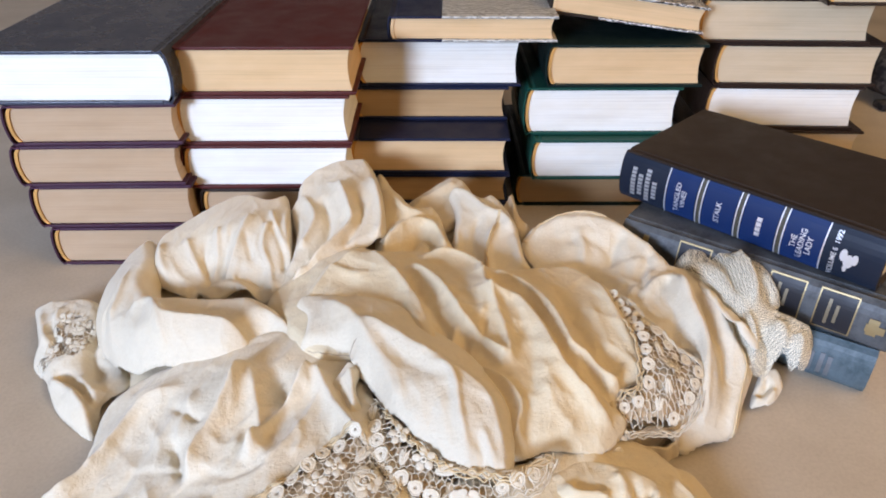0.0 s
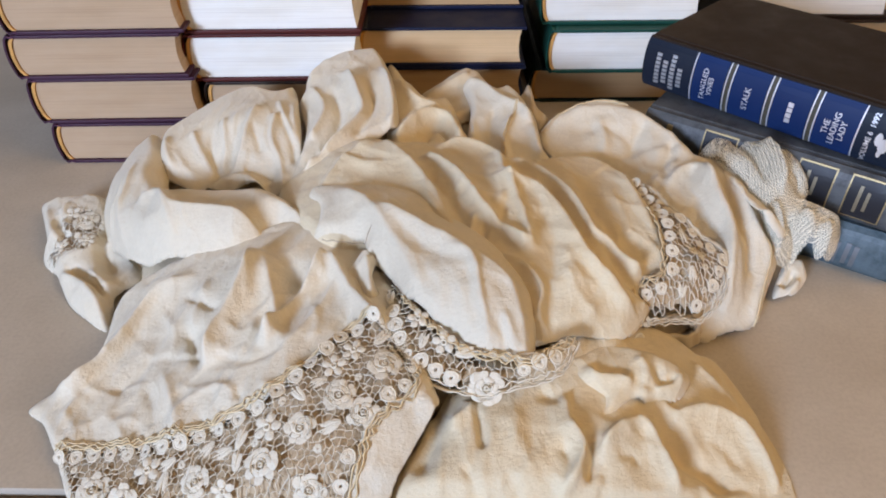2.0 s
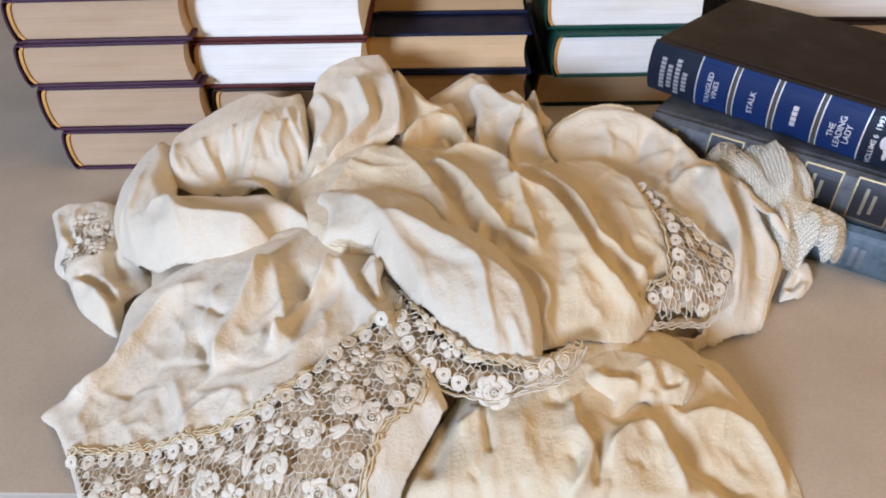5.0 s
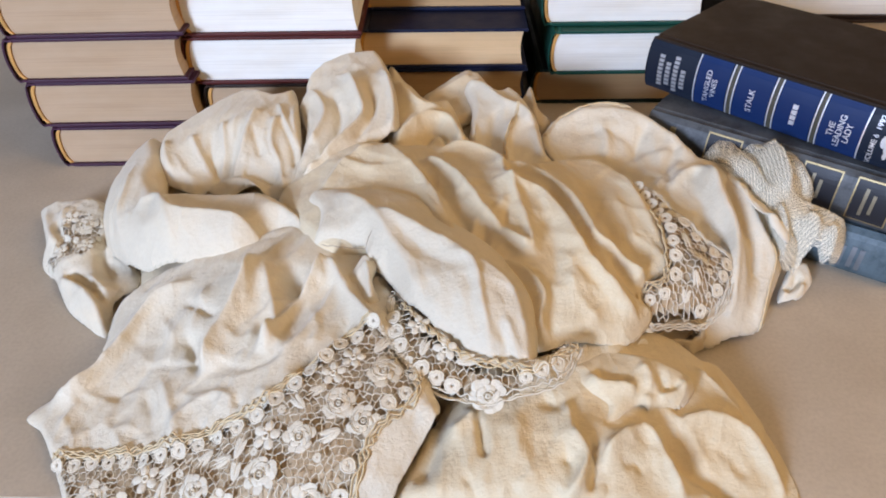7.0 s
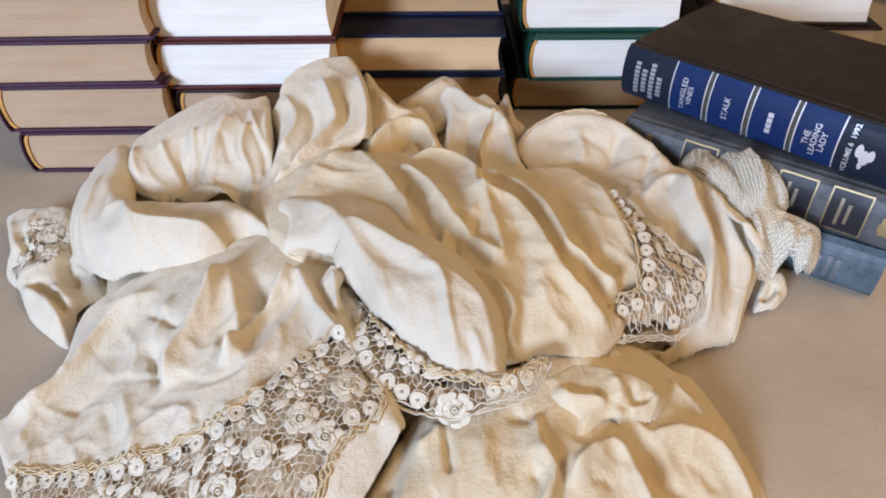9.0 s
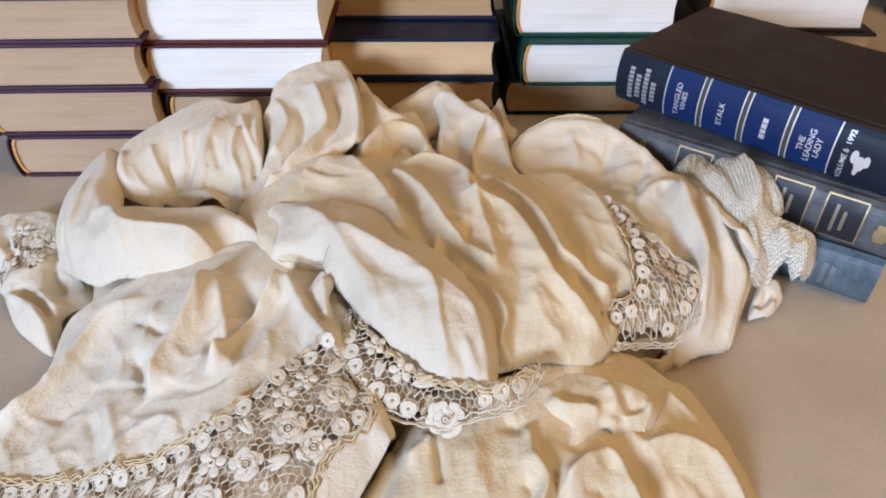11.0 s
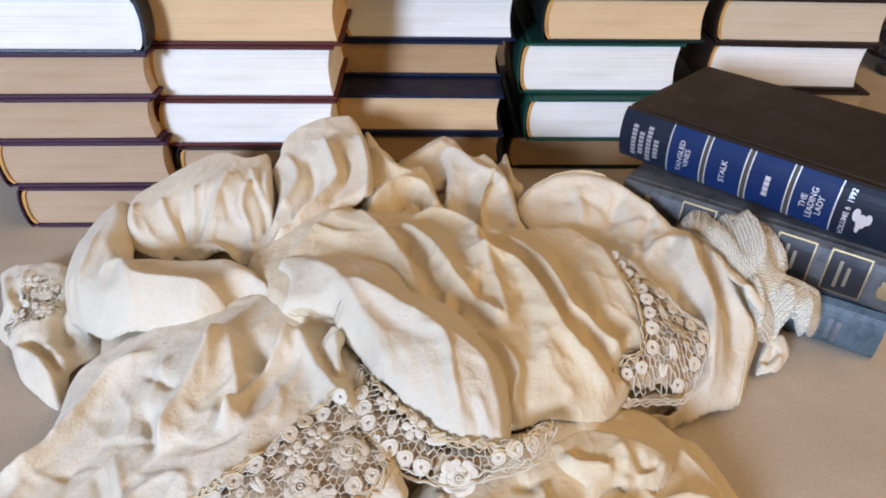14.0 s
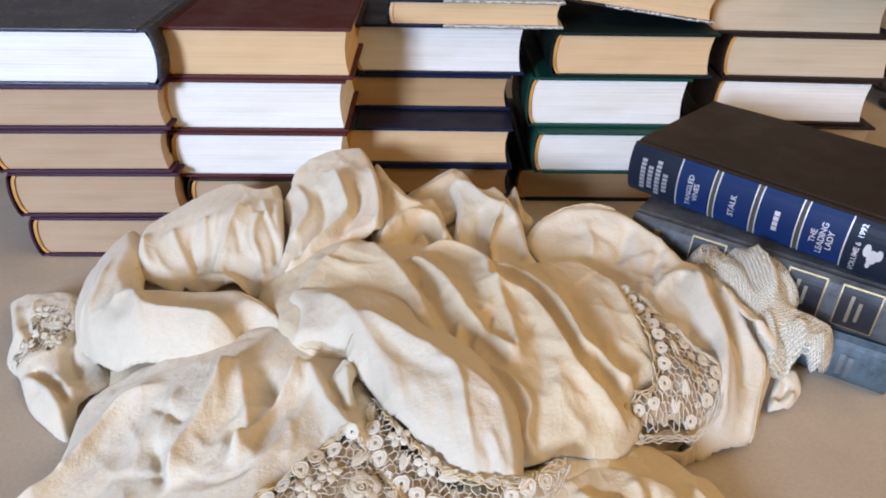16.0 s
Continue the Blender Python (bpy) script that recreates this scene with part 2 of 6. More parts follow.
# ---- books ----
def book(label, at, w, l, th, cover, pages, yaw=0.0, spine_right=False, tilt=0.0, board=0.0026, spine_bulge=0.0045, quarter=None, group="stacked books", square=0.003, headband=HEADBAND):
    """A hardback that lies flat. at: the front lower corner at the spine's end; the spine runs along local y at x = 0, the fore edge is at x = w."""
    ob = tagged(new("book"), label, "book", group, "thing")
    # the spine's outline, bulging outwards, and the hollow fore edge
    steps = 10
    arc = [(spine_bulge * (1 - math.sin(math.pi * k / steps) ** 0.55), th * k / steps) for k in range(steps + 1)]
    joint = 0.006
    for name, z0 in (("back_board", 0.0), ("front_board", th - board)):
        bm = bmesh.new()
        x0 = spine_bulge + joint
        box(bm, (x0, 0, z0), (w, l, z0 + board), 0.0007)
        if quarter:
            bm.free()
            bm = box(bmesh.new(), (w * 0.32, 0, z0), (w, l, z0 + board), 0.0007)
            part("quarter_binding", box(bmesh.new(), (x0, 0.0002, z0 + 0.0002), (w * 0.3195, l, z0 + board - 0.0002), 0.0005), quarter, ob, "dark cloth quarter binding")
        part(name, bm, cover, ob)
    # spine shell with its grooved joints
    out, inn = [], []
    for x, z in arc:
        out.append((x, z))
        inn.append((x + 0.0016 if 0.1 * th < z < 0.9 * th else x + 0.0008, min(max(z, board * 0.75), th - board * 0.75)))
    out = [(spine_bulge + joint - 0.0003, 0.0003), (spine_bulge + joint * 0.55, 0.0010)] + out + [(spine_bulge + joint * 0.55, th - 0.0010), (spine_bulge + joint - 0.0003, th - 0.0003)]
    inn = [(spine_bulge + joint - 0.0003, board * 0.9), (spine_bulge + joint * 0.5, board * 0.95)] + inn + [(spine_bulge + joint * 0.5, th - board * 0.95), (spine_bulge + joint - 0.0003, th - board * 0.9)]
    part("spine", extrude_profile(bmesh.new(), out + inn[::-1], 0.0004, l - 0.0004, 10), quarter or cover, ob)
    # page block
    lo, hi = board + 0.0002, th - board - 0.0002
    back = [(0.0030 + spine_bulge * (1 - 0.92 * math.sin(math.pi * k / steps) ** 0.55) + 0.0022, lo + (hi - lo) * k / steps) for k in range(steps + 1)]
    fore = [(w - 0.0036 - 0.0022 * math.sin(math.pi * k / steps), lo + (hi - lo) * k / steps) for k in range(steps + 1)]
    bm = extrude_profile(bmesh.new(), back + fore[::-1], square, l - square, 8, 0.0005)
    part("page_block", bm, pages, ob)
    # headband: the coloured strip that covers the back of the pages
    rim = [(x - 0.0028, z) for x, z in back]
    part("headband", extrude_profile(bmesh.new(), rim + [(x - 0.00015, z) for x, z in back[::-1]], square - 0.0012, l - square + 0.0012), headband, ob, "ochre headband" if headband is HEADBAND else "pale headband")
    m = pose(*at, 0, tilt, yaw)
    if spine_right:
        m = m @ Matrix.Translation((0, l, 0)) @ pose(0, 0, 0, 0, 0, 180)
    ob.matrix_world = m
    return ob


def stack_books():
    L = 0.19
    # plum stack, nearest on the left
    z = 0.0
    for x, th, pg, dy, yaw in ((-0.2975, 0.0368, PAGE_BUFF, 0.487, 0.8), (-0.3035, 0.0385, PAGE_BUFF, 0.487, 1.2),
                               (-0.3070, 0.0352, PAGE_BUFF, 0.486, 1.5), (-0.3025, 0.0335, PAGE_BUFF, 0.486, 1.5)):
        book("plum cloth hardback with buff page edges in a stack", (x, dy, z), 0.1330, L, th - 0.0004, PLUM, pg, yaw, group="plum book stack")
        z += th
    book("slate blue leatherette hardback with bright white pages", (-0.166, 0.487, z), 0.148, L, 0.0405, SLATE, PAGE_WHITE, 0.6, True, group="plum book stack", headband=PAGE_WHITE)
    # maroon stack
    z = 0.0
    for x, th, pg, mat, lab in ((-0.168, 0.0325, PAGE_BUFF, BROWN, "dark hardback with buff page edges under the maroon books"), (-0.172, 0.0315, PAGE_BUFF, BROWN, "dark hardback with buff page edges under the maroon books"),
                                (-0.181, 0.0390, PAGE_WHITE, MAROON, "maroon hardback with bright white page edges"), (-0.1795, 0.0415, PAGE_WHITE, MAROON, "maroon hardback with bright white page edges"),
                                (-0.1735, 0.0380, PAGE_TAN, MAROON, "maroon leatherette hardback with aged tan page edges")):
        book(lab, (x, 0.505, z), 0.1395, L, th - 0.0004, mat, pg, 0.5, group="maroon book stack")
        z += th
    # navy stack, set further back
    z = 0.0
    for x, y, th, w, pg in ((-0.050, 0.55, 0.0255, 0.1425, PAGE_BROWN), (-0.0495, 0.55, 0.0300, 0.1425, PAGE_BROWN), (-0.051, 0.55, 0.0347, 0.1425, PAGE_TAN),
                            (-0.0505, 0.592, 0.0315, 0.1425, PAGE_BROWN), (-0.0455, 0.592, 0.0425, 0.148, PAGE_WHITE)):
        book("navy cloth hardback in a stack, aged page edges" if pg is not PAGE_WHITE else "navy cloth hardback with white page edges", (x, y, z), w, L, th - 0.0004, NAVY, pg, 0.0, group="navy book stack")
        z += th
    book("slim hardback in silver damask paper with navy binding", (-0.014, 0.582, z), 0.144, L, 0.0215, SILVERY, PAGE_TAN, -0.5, board=0.0022, spine_bulge=0.002, quarter=NAVY, group="navy book stack", headband=PAGE_TAN)
    # green stack
    z = 0.0
    for x, y, w, th, pg, mat in ((0.102, 0.593, 0.142, 0.0345, PAGE_BROWN, BLACKGREEN), (0.1135, 0.581, 0.142, 0.0405, PAGE_WHITE, GREEN), (0.106, 0.593, 0.144, 0.0455, PAGE_WHITE, GREEN), (0.1235, 0.593, 0.142, 0.0385, PAGE_TAN, BLACKGREEN)):
        book("dark green cloth hardback with white page edges" if pg is PAGE_WHITE else "blackish green hardback with aged brown page edges", (x, y, z), w, L, th - 0.0004, mat, pg, 0.3, group="green book stack")
        z += th
    book("hardback in black and white floral paper, leaning", (0.125, 0.610, z + 0.0225), 0.138, L, 0.023, FLORAL, PAGE_TAN, -1.5, tilt=7.5, board=0.0022, spine_bulge=0.002, quarter=CHARCOAL, group="green book stack", headband=PAGE_TAN)
    # dark brown stack
    z = 0.0
    for x, y, th, w, pg in ((0.285, 0.628, 0.033, 0.154, PAGE_SAND), (0.290, 0.628, 0.033, 0.154, PAGE_SAND), (0.286, 0.632, 0.043, 0.148, PAGE_WHITE), (0.287, 0.632, 0.0405, 0.155, PAGE_SAND), (0.264, 0.632, 0.0405, 0.160, PAGE_SAND)):
        book("dark brown hardback with sand-coloured page edges in a stack" if pg is PAGE_SAND else "dark brown hardback with white page edges in a stack", (x, y, z), w, L, th - 0.0004, BROWN, pg, -2.0, group="brown book stack")
        z += th
    book("dark brown hardback with sand-coloured page edges on a stack", (0.357, 0.600, z), 0.15, L, 0.035, BROWN, PAGE_SAND, -2.0, group="brown book stack")


stack_books()


def spine_books():
    """Three thick hardbacks whose lettered spines face the camera, stacked askew."""
    turn = math.degrees(math.atan2(-0.133, 0.132))
    out = []
    for lab, at, yaw, th, mat, pg in (("teal grey marbled hardback with worn lettering on its spine", (0.3124, 0.3275), turn + 12, 0.0357, TEAL_CLOTH, PAGE_CREAM),
                                      ("grey marbled hardback with black and gold spine panels", (0.3180, 0.3235), turn + 8, 0.0363, GREY_CLOTH, PAGE_CREAM),
                                      ("black hardback with blue and silver panels on its spine", (0.3045, 0.3430), turn, 0.0385, CHARCOAL, PAGE_CREAM)):
        z = sum((0.0357, 0.0363)[:len(out)])
        b = book(lab, (0, 0, z), 0.128, 0.190, th - 0.0004, mat, pg, group="books with lettered spines", spine_bulge=0.006)
        # local -x faces the camera; local y runs from the foot of the spine to its head
        b.matrix_world = Matrix.Translation((*at, z)) @ pose(0, 0, 0, 0, 0, yaw + 90)
        out.append(b)
    return out


SPINES = spine_books()


# ---- the garment: soft sheets of cloth shaped by folds; lengths in centimetres ----
def spline(points, per=8, closed=False):
    """A smooth line through a few points."""
    p = np.array(points, float)
    n = len(p)
    if n < 3 and not closed:
        return p[0] + (p[-1] - p[0]) * np.linspace(0, 1, per)[:, None]
    out = []
    for i in range(n if closed else n - 1):
        if closed:
            a, b, c, d = p[i - 1], p[i], p[(i + 1) % n], p[(i + 2) % n]
        else:
            b, c = p[i], p[i + 1]
            a = p[i - 1] if i else 2 * b - c
            d = p[i + 2] if i + 2 < n else 2 * c - b
        t = np.linspace(0, 1, per, endpoint=False)[:, None]
        out.append(0.5 * (2 * b + (c - a) * t + (2 * a - 5 * b + 4 * c - d) * t ** 2 + (3 * b - a - 3 * c + d) * t ** 3))
    if not closed:
        out.append(p[-1:])
    return np.concatenate(out)


def to_line(x, y, line, closed=False):
    """Distance of many places to a line, the side on which they lie (plus: left of its way), how far along, and the nearest place on it."""
    ends = np.roll(line, -1, 0) if closed else line[1:]
    starts = line if closed else line[:-1]
    best = np.full(x.shape, 1e9)
    side, along = np.zeros(x.shape), np.zeros(x.shape)
    nx, ny = np.zeros(x.shape), np.zeros(x.shape)
    for i, (a, b) in enumerate(zip(starts, ends)):
        dx, dy = b - a
        k = np.clip(((x - a[0]) * dx + (y - a[1]) * dy) / (dx * dx + dy * dy + 1e-9), 0, 1)
        qx, qy = a[0] + k * dx, a[1] + k * dy
        d = np.hypot(x - qx, y - qy)
        m = d < best
        best = np.where(m, d, best)
        side = np.where(m, np.sign(dx * (y - qy) - dy * (x - qx)), side)
        along = np.where(m, (i + k) / len(starts), along)
        nx, ny = np.where(m, qx, nx), np.where(m, qy, ny)
    return best, side, along, nx, ny


def inside(x, y, line):
    odd = np.zeros(x.shape, bool)
    for a, b in zip(line, np.roll(line, -1, 0)):
        if a[1] != b[1]:
            odd ^= ((a[1] > y) != (b[1] > y)) & (x < (b[0] - a[0]) * (y - a[1]) / (b[1] - a[1]) + a[0])
    return odd


def plate(points):
    """A smooth surface over a few supports (x, y, z)."""
    p = np.array(points, float)
    n = len(p)
    d = np.hypot(p[:, None, 0] - p[None, :, 0], p[:, None, 1] - p[None, :, 1])
    k = d ** 2 * np.log(d + 1e-9) + np.eye(n) * 3.0
    q = np.c_[np.ones(n), p[:, :2]]
    w = np.linalg.solve(np.block([[k, q], [q.T, np.zeros((3, 3))]]), np.r_[p[:, 2], np.zeros(3)])

    def height(x, y):
        z = w[n] + w[n + 1] * x + w[n + 2] * y
        for i in range(n):
            r = np.hypot(x - p[i, 0], y - p[i, 1])
            z = z + w[i] * r ** 2 * np.log(r + 1e-9)
        return z
    return height


class Lattice:
    """Smooth random hills with a given spacing."""
    def __init__(self, seed, spacing):
        self.g, self.s = np.random.default_rng(seed).uniform(-1, 1, (64, 64)), spacing

    def __call__(self, x, y):
        u, v = x / self.s + 40.3, y / self.s + 17.7
        i, j = np.floor(u).astype(int), np.floor(v).astype(int)
        f, h = u - i, v - j
        f, h = f * f * f * (f * (6 * f - 15) + 10), h * h * h * (h * (6 * h - 15) + 10)
        g = lambda a, b: self.g[a % 64, b % 64]
        return (g(i, j) * (1 - f) + g(i + 1, j) * f) * (1 - h) + (g(i, j + 1) * (1 - f) + g(i + 1, j + 1) * f) * h


HILLS = [Lattice(3, 2.7), Lattice(5, 1.35), Lattice(7, 0.62), Lattice(9, 0.3)]


class Sheet:
    def __init__(self, outline, supports, radius=1.2, drop=1.2, crumple=1.0, grain=(0, 2.5)):
        self.line = spline(outline, 7, True)
        self.base, self.radius, self.drop, self.crumple, self.grain = plate(supports), radius, drop, crumple, grain
        self.folds, self.cuts = [], []
        # short straight creases, most of them along the grain
        rng = np.random.default_rng(int(abs(self.line).sum() * 10))
        lo, hi = self.line.min(0), self.line.max(0)
        n = int((hi[0] - lo[0]) * (hi[1] - lo[1]) / 2.8)
        turn = radians(grain[0]) + rng.normal(0, 0.42, n) + np.where(rng.random(n) < 0.18, 1.3, 0)
        sharp, broad, flip = rng.uniform(0.09, 0.24, n), rng.uniform(0.45, 1.05, n), rng.random(n) < 0.5
        self.creases = list(zip(rng.uniform(lo[0], hi[0], n), rng.uniform(lo[1], hi[1], n), np.cos(turn), np.sin(turn), rng.uniform(1.1, 3.6, n),
                                rng.uniform(0.05, 0.19, n) * np.where(rng.random(n) < 0.7, 1, -0.6), np.where(flip, sharp, broad), np.where(flip, broad, sharp), rng.normal(0, 0.05, n)))


    def fold(self, points, rise, left, right, taper=0.25):
        """A ridge (or, with a negative rise, a groove) along a line, with its own breadth on either side."""
        self.folds.append((spline(points, 6), rise, left, right, taper))
        return self

    def height(self, x, y):
        z = self.base(x, y)
        for line, rise, left, right, taper in self.folds:
            d, side, s, _, _ = to_line(x, y, line)
            w = np.where(side > 0, left, right)
            ends = np.clip(np.minimum(s, 1 - s) / taper + 0.12, 0, 1) if taper else 1.0
            z = z + (1.6 * rise if rise > 0 else 1.3 * rise) * np.exp(-(d / (0.85 * w)) ** (1.15 if rise > 0 else 1.5)) * ends * ends * (3 - 2 * ends)
        c, q = math.cos(radians(self.grain[0])), math.sin(radians(self.grain[0]))
        wx, wy = x + 0.9 * HILLS[0](x, y) + 0.3 * HILLS[1](y, x), y + 0.9 * HILLS[0](y + 31, x) + 0.3 * HILLS[1](x + 13, y)
        u, v = (c * wx + q * wy) / self.grain[1], c * wy - q * wx
        for hills, rise in zip(HILLS, (0.10, 0.08, 0.045, 0.018)):
            crease = 1 - np.sqrt(hills(u, v) ** 2 + 0.006)
            z = z + self.crumple * rise * (crease ** 2 - 0.45)
        for cx, cy, tx, ty, half, rise, left, right, bend in self.creases:
            along = (x - cx) * tx + (y - cy) * ty
            across = (y - cy) * tx - (x - cx) * ty - bend * along ** 2
            far = np.abs(across) / np.where(across > 0, left, right)
            z = z + self.crumple * rise * np.exp(-far ** 1.25 - (along / half) ** 2)
        d, _, _, _, _ = to_line(x, y, self.line, True)
        k = np.clip(1 - d / self.radius, 0, 1)
        z = z - self.drop * k * k
        over = np.clip(17.1 - y, 0, None)
        z = z - 0.8 * over * np.clip(over / 0.6, 0, 1)
        return np.where(y > 17.3, np.maximum(z, 0.06), z)

    def mesh(self, name, mat, parent, label, cell=0.19, lift=0.0, thick=0.0007, within=None, shrink=0.0):
        """The sheet as a mesh; openings for lace are cut out of it. within: only that stretch of it."""
        lo, hi = self.line.min(0) - cell, self.line.max(0) + cell
        xs, ys = np.arange(lo[0], hi[0], cell), np.arange(lo[1], hi[1], cell)
        x, y = np.meshgrid(xs, ys, indexing="ij")
        d, _, _, qx, qy = to_line(x, y, self.line, True)
        far = ~inside(x, y, self.line)
        keep = (~far & (d > shrink)) if shrink else (~far | (d < cell * 1.02))
        x, y = np.where(far, qx, x), np.where(far, qy, y)
        z = self.height(x, y) + lift
        p = np.pad(z, 1, "edge")
        z = 0.5 * z + 0.125 * (p[:-2, 1:-1] + p[2:, 1:-1] + p[1:-1, :-2] + p[1:-1, 2:])
        z = np.where(y > 17.9, np.maximum(z, 0.05), z)
        if within:
            keep &= inside(x, y, spline(within, 7, True))
        else:
            for cut in self.cuts:
                c = spline(cut, 7, True)
                keep &= ~(inside(x, y, c) & (to_line(x, y, c, True)[0] > 0.32))
        index = -np.ones(x.shape, int)
        index[keep] = np.arange(keep.sum())
        quad = np.stack([index[:-1, :-1], index[1:, :-1], index[1:, 1:], index[:-1, 1:]], -1).reshape(-1, 4)
        quad = quad[(quad >= 0).all(1)]
        me = bpy.data.meshes.new(name)
        me.from_pydata((np.stack([x[keep], y[keep], z[keep]], -1) * 0.01).tolist(), [], quad.tolist())
        me.shade_smooth()
        me.materials.append(mat)
        ob = new(name, me)
        ob.parent = parent
        tagged(ob, label)
        if thick:
            solid = ob.modifiers.new("thickness", "SOLIDIFY")
            solid.thickness, solid.offset = thick, -1
        return ob


# ---- the garment's materials ----
def crepe(name, colour, glow=0.18):
    """Old cream silk crepe: pebbled grain, soft sheen, a little light passes through; faint yellowing."""
    m, nt, b = material(name, colour, 0.62, spec=0.25)
    b.inputs["Sheen Weight"].default_value = 0.25
    grain = noise_tex(nt, coords(nt, (1, 1, 1)), 1500, 3, 0.6)
    slub = noise_tex(nt, coords(nt, (220, 900, 300)), 1.0, 4, 0.6)
    age = noise_tex(nt, coords(nt), 22, 5, 0.6)
    c = ramp(nt, age, (0.3, scaled(colour, 0.92)), (0.5, colour), (0.75, (min(1, colour[0] * 1.02), colour[1] * 0.985, colour[2] * 0.93)))
    c = mix(nt, 0.4, c, ramp(nt, slub, (0.25, (0.88, 0.86, 0.83)), (0.6, (1, 1, 1))), "MULTIPLY")
    nt.links.new(c, b.inputs["Base Color"])
    h = mix(nt, 0.5, ramp(nt, grain, (0.2, (0, 0, 0)), (0.8, (1, 1, 1))), ramp(nt, slub, (0.2, (0, 0, 0)), (0.8, (1, 1, 1))))
    crumple = noise_tex(nt, coords(nt, (150, 110, 130)), 1.0, 5, 0.55)
    fold = noise_tex(nt, coords(nt, (60, 32, 45)), 1.0, 1, 0.4)
    ridge = ramp(nt, fold, (0.36, (0, 0, 0)), (0.45, (0.55, 0.55, 0.55)), (0.5, (1, 1, 1)), (0.545, (0.5, 0.5, 0.5)), (0.64, (0, 0, 0)))
    worn = node(nt, "ShaderNodeBump", Strength=0.16, Distance=0.0026)
    nt.links.new(ridge, worn.inputs["Height"])
    pebble = noise_tex(nt, coords(nt, (1, 1, 1)), 520, 2, 0.5)
    fine = node(nt, "ShaderNodeBump", Strength=0.32, Distance=0.0011)
    nt.links.new(pebble, fine.inputs["Height"])
    nt.links.new(worn.outputs[0], fine.inputs["Normal"])
    soft = node(nt, "ShaderNodeBump", Strength=0.30, Distance=0.0026)
    nt.links.new(crumple, soft.inputs["Height"])
    nt.links.new(fine.outputs[0], soft.inputs["Normal"])
    nt.links.new(soft.outputs[0], bump(nt, b, h, 0.45, 0.0006).inputs["Normal"])
    t = nt.nodes.new("ShaderNodeBsdfTranslucent")
    nt.links.new(c, t.inputs["Color"])
    mx = nt.nodes.new("ShaderNodeMixShader")
    mx.inputs[0].default_value = glow
    nt.links.new(b.outputs[0], mx.inputs[1])
    nt.links.new(t.outputs[0], mx.inputs[2])
    nt.links.new(mx.outputs[0], nt.nodes["Material Output"].inputs["Surface"])
    return m


def netting(name, colour, scale, thread, cover):
    """Fine cotton net: threads with open holes between them."""
    m, nt, b = material(name, colour, 0.8, spec=0.2)
    v = nt.nodes.new("ShaderNodeTexVoronoi")
    v.feature = "DISTANCE_TO_EDGE"
    v.inputs["Scale"].default_value, v.inputs["Randomness"].default_value = scale, 0.35
    nt.links.new(coords(nt), v.inputs["Vector"])
    hole = ramp(nt, v.outputs["Distance"], (thread, (1, 1, 1)), (thread + 0.04, (cover, cover, cover)))
    clear = nt.nodes.new("ShaderNodeBsdfTransparent")
    mx = nt.nodes.new("ShaderNodeMixShader")
    nt.links.new(hole, mx.inputs[0])
    nt.links.new(clear.outputs[0], mx.inputs[1])
    nt.links.new(b.outputs[0], mx.inputs[2])
    nt.links.new(mx.outputs[0], nt.nodes["Material Output"].inputs["Surface"])
    return m


CREPE = crepe("cream_silk_crepe", (0.81, 0.71, 0.535), 0.07)
# a yellower cream for drape, lower skirt, ruffle and arched fold
CREPE_GOLDEN = crepe("golden_silk_crepe", (0.81, 0.675, 0.45), 0.07)
# darker copy of the cream crepe, with shade put into its colour
CREPE_SHADED = crepe("shaded_silk_crepe", (0.70, 0.57, 0.38), 0.08)
LACE = crepe("cream_cotton_lace", (0.84, 0.755, 0.59), 0.08)
# brownish tan that stands in for the shade seen through the lace
LACE_SHADE = crepe("tan_shade_behind_lace", (0.60, 0.45, 0.28), 0.05)
CORD = crepe("ecru_stitched_trim", (0.80, 0.63, 0.37), 0.1)
NET = netting("ecru_cotton_net", (0.88, 0.80, 0.62), 820, 0.055, 0.22)

garment = tagged(new("garment"), "antique cream silk garment with lace trim, heaped on the table", "garment", kind="thing")


# ---- lace: motifs that lie on a sheet, joined by threads ----
def dome(bm, cx, cy, rx, ry, turn, rise, floor=0.0, rings=3, steps=12):
    """A low oval cushion of stitches."""
    c, s = math.cos(turn), math.sin(turn)
    rows = []
    for j in range(rings):
        k = 1 - j / rings
        z = floor + rise * math.sqrt(max(0.0, 1 - k * k))
        rows.append([bm.verts.new((cx + k * (rx * math.cos(a) * c - ry * math.sin(a) * s), cy + k * (rx * math.cos(a) * s + ry * math.sin(a) * c), z))
                     for a in (2 * math.pi * i / steps for i in range(steps))])
    top = bm.verts.new((cx, cy, floor + rise))
    for a, b in zip(rows, rows[1:]):
        for i in range(steps):
            bm.faces.new((a[i], a[(i + 1) % steps], b[(i + 1) % steps], b[i]))
    for i in range(steps):
        bm.faces.new((rows[-1][i], rows[-1][(i + 1) % steps], top))


def annulus(bm, cx, cy, inner, outer, rise, steps=18, wob=0.0, seed=0):
    """A stitched ring with a rounded section."""
    mid, half = (inner + outer) / 2, (outer - inner) / 2
    rows = []
    for j in range(6):
        q = math.pi * j / 5
        row = []
        for i in range(steps):
            a = 2 * math.pi * i / steps
            w = 1 + wob * math.sin(3 * a + seed) + wob * 0.7 * math.sin(7 * a + 2 * seed)
            r = (mid - half * math.cos(q)) * w
            row.append(bm.verts.new((cx + r * math.cos(a), cy + r * math.sin(a), rise * math.sin(q))))
        rows.append(row)
    for a, b in zip(rows, rows[1:]):
        for i in range(steps):
            bm.faces.new((a[i], b[i], b[(i + 1) % steps], a[(i + 1) % steps]))


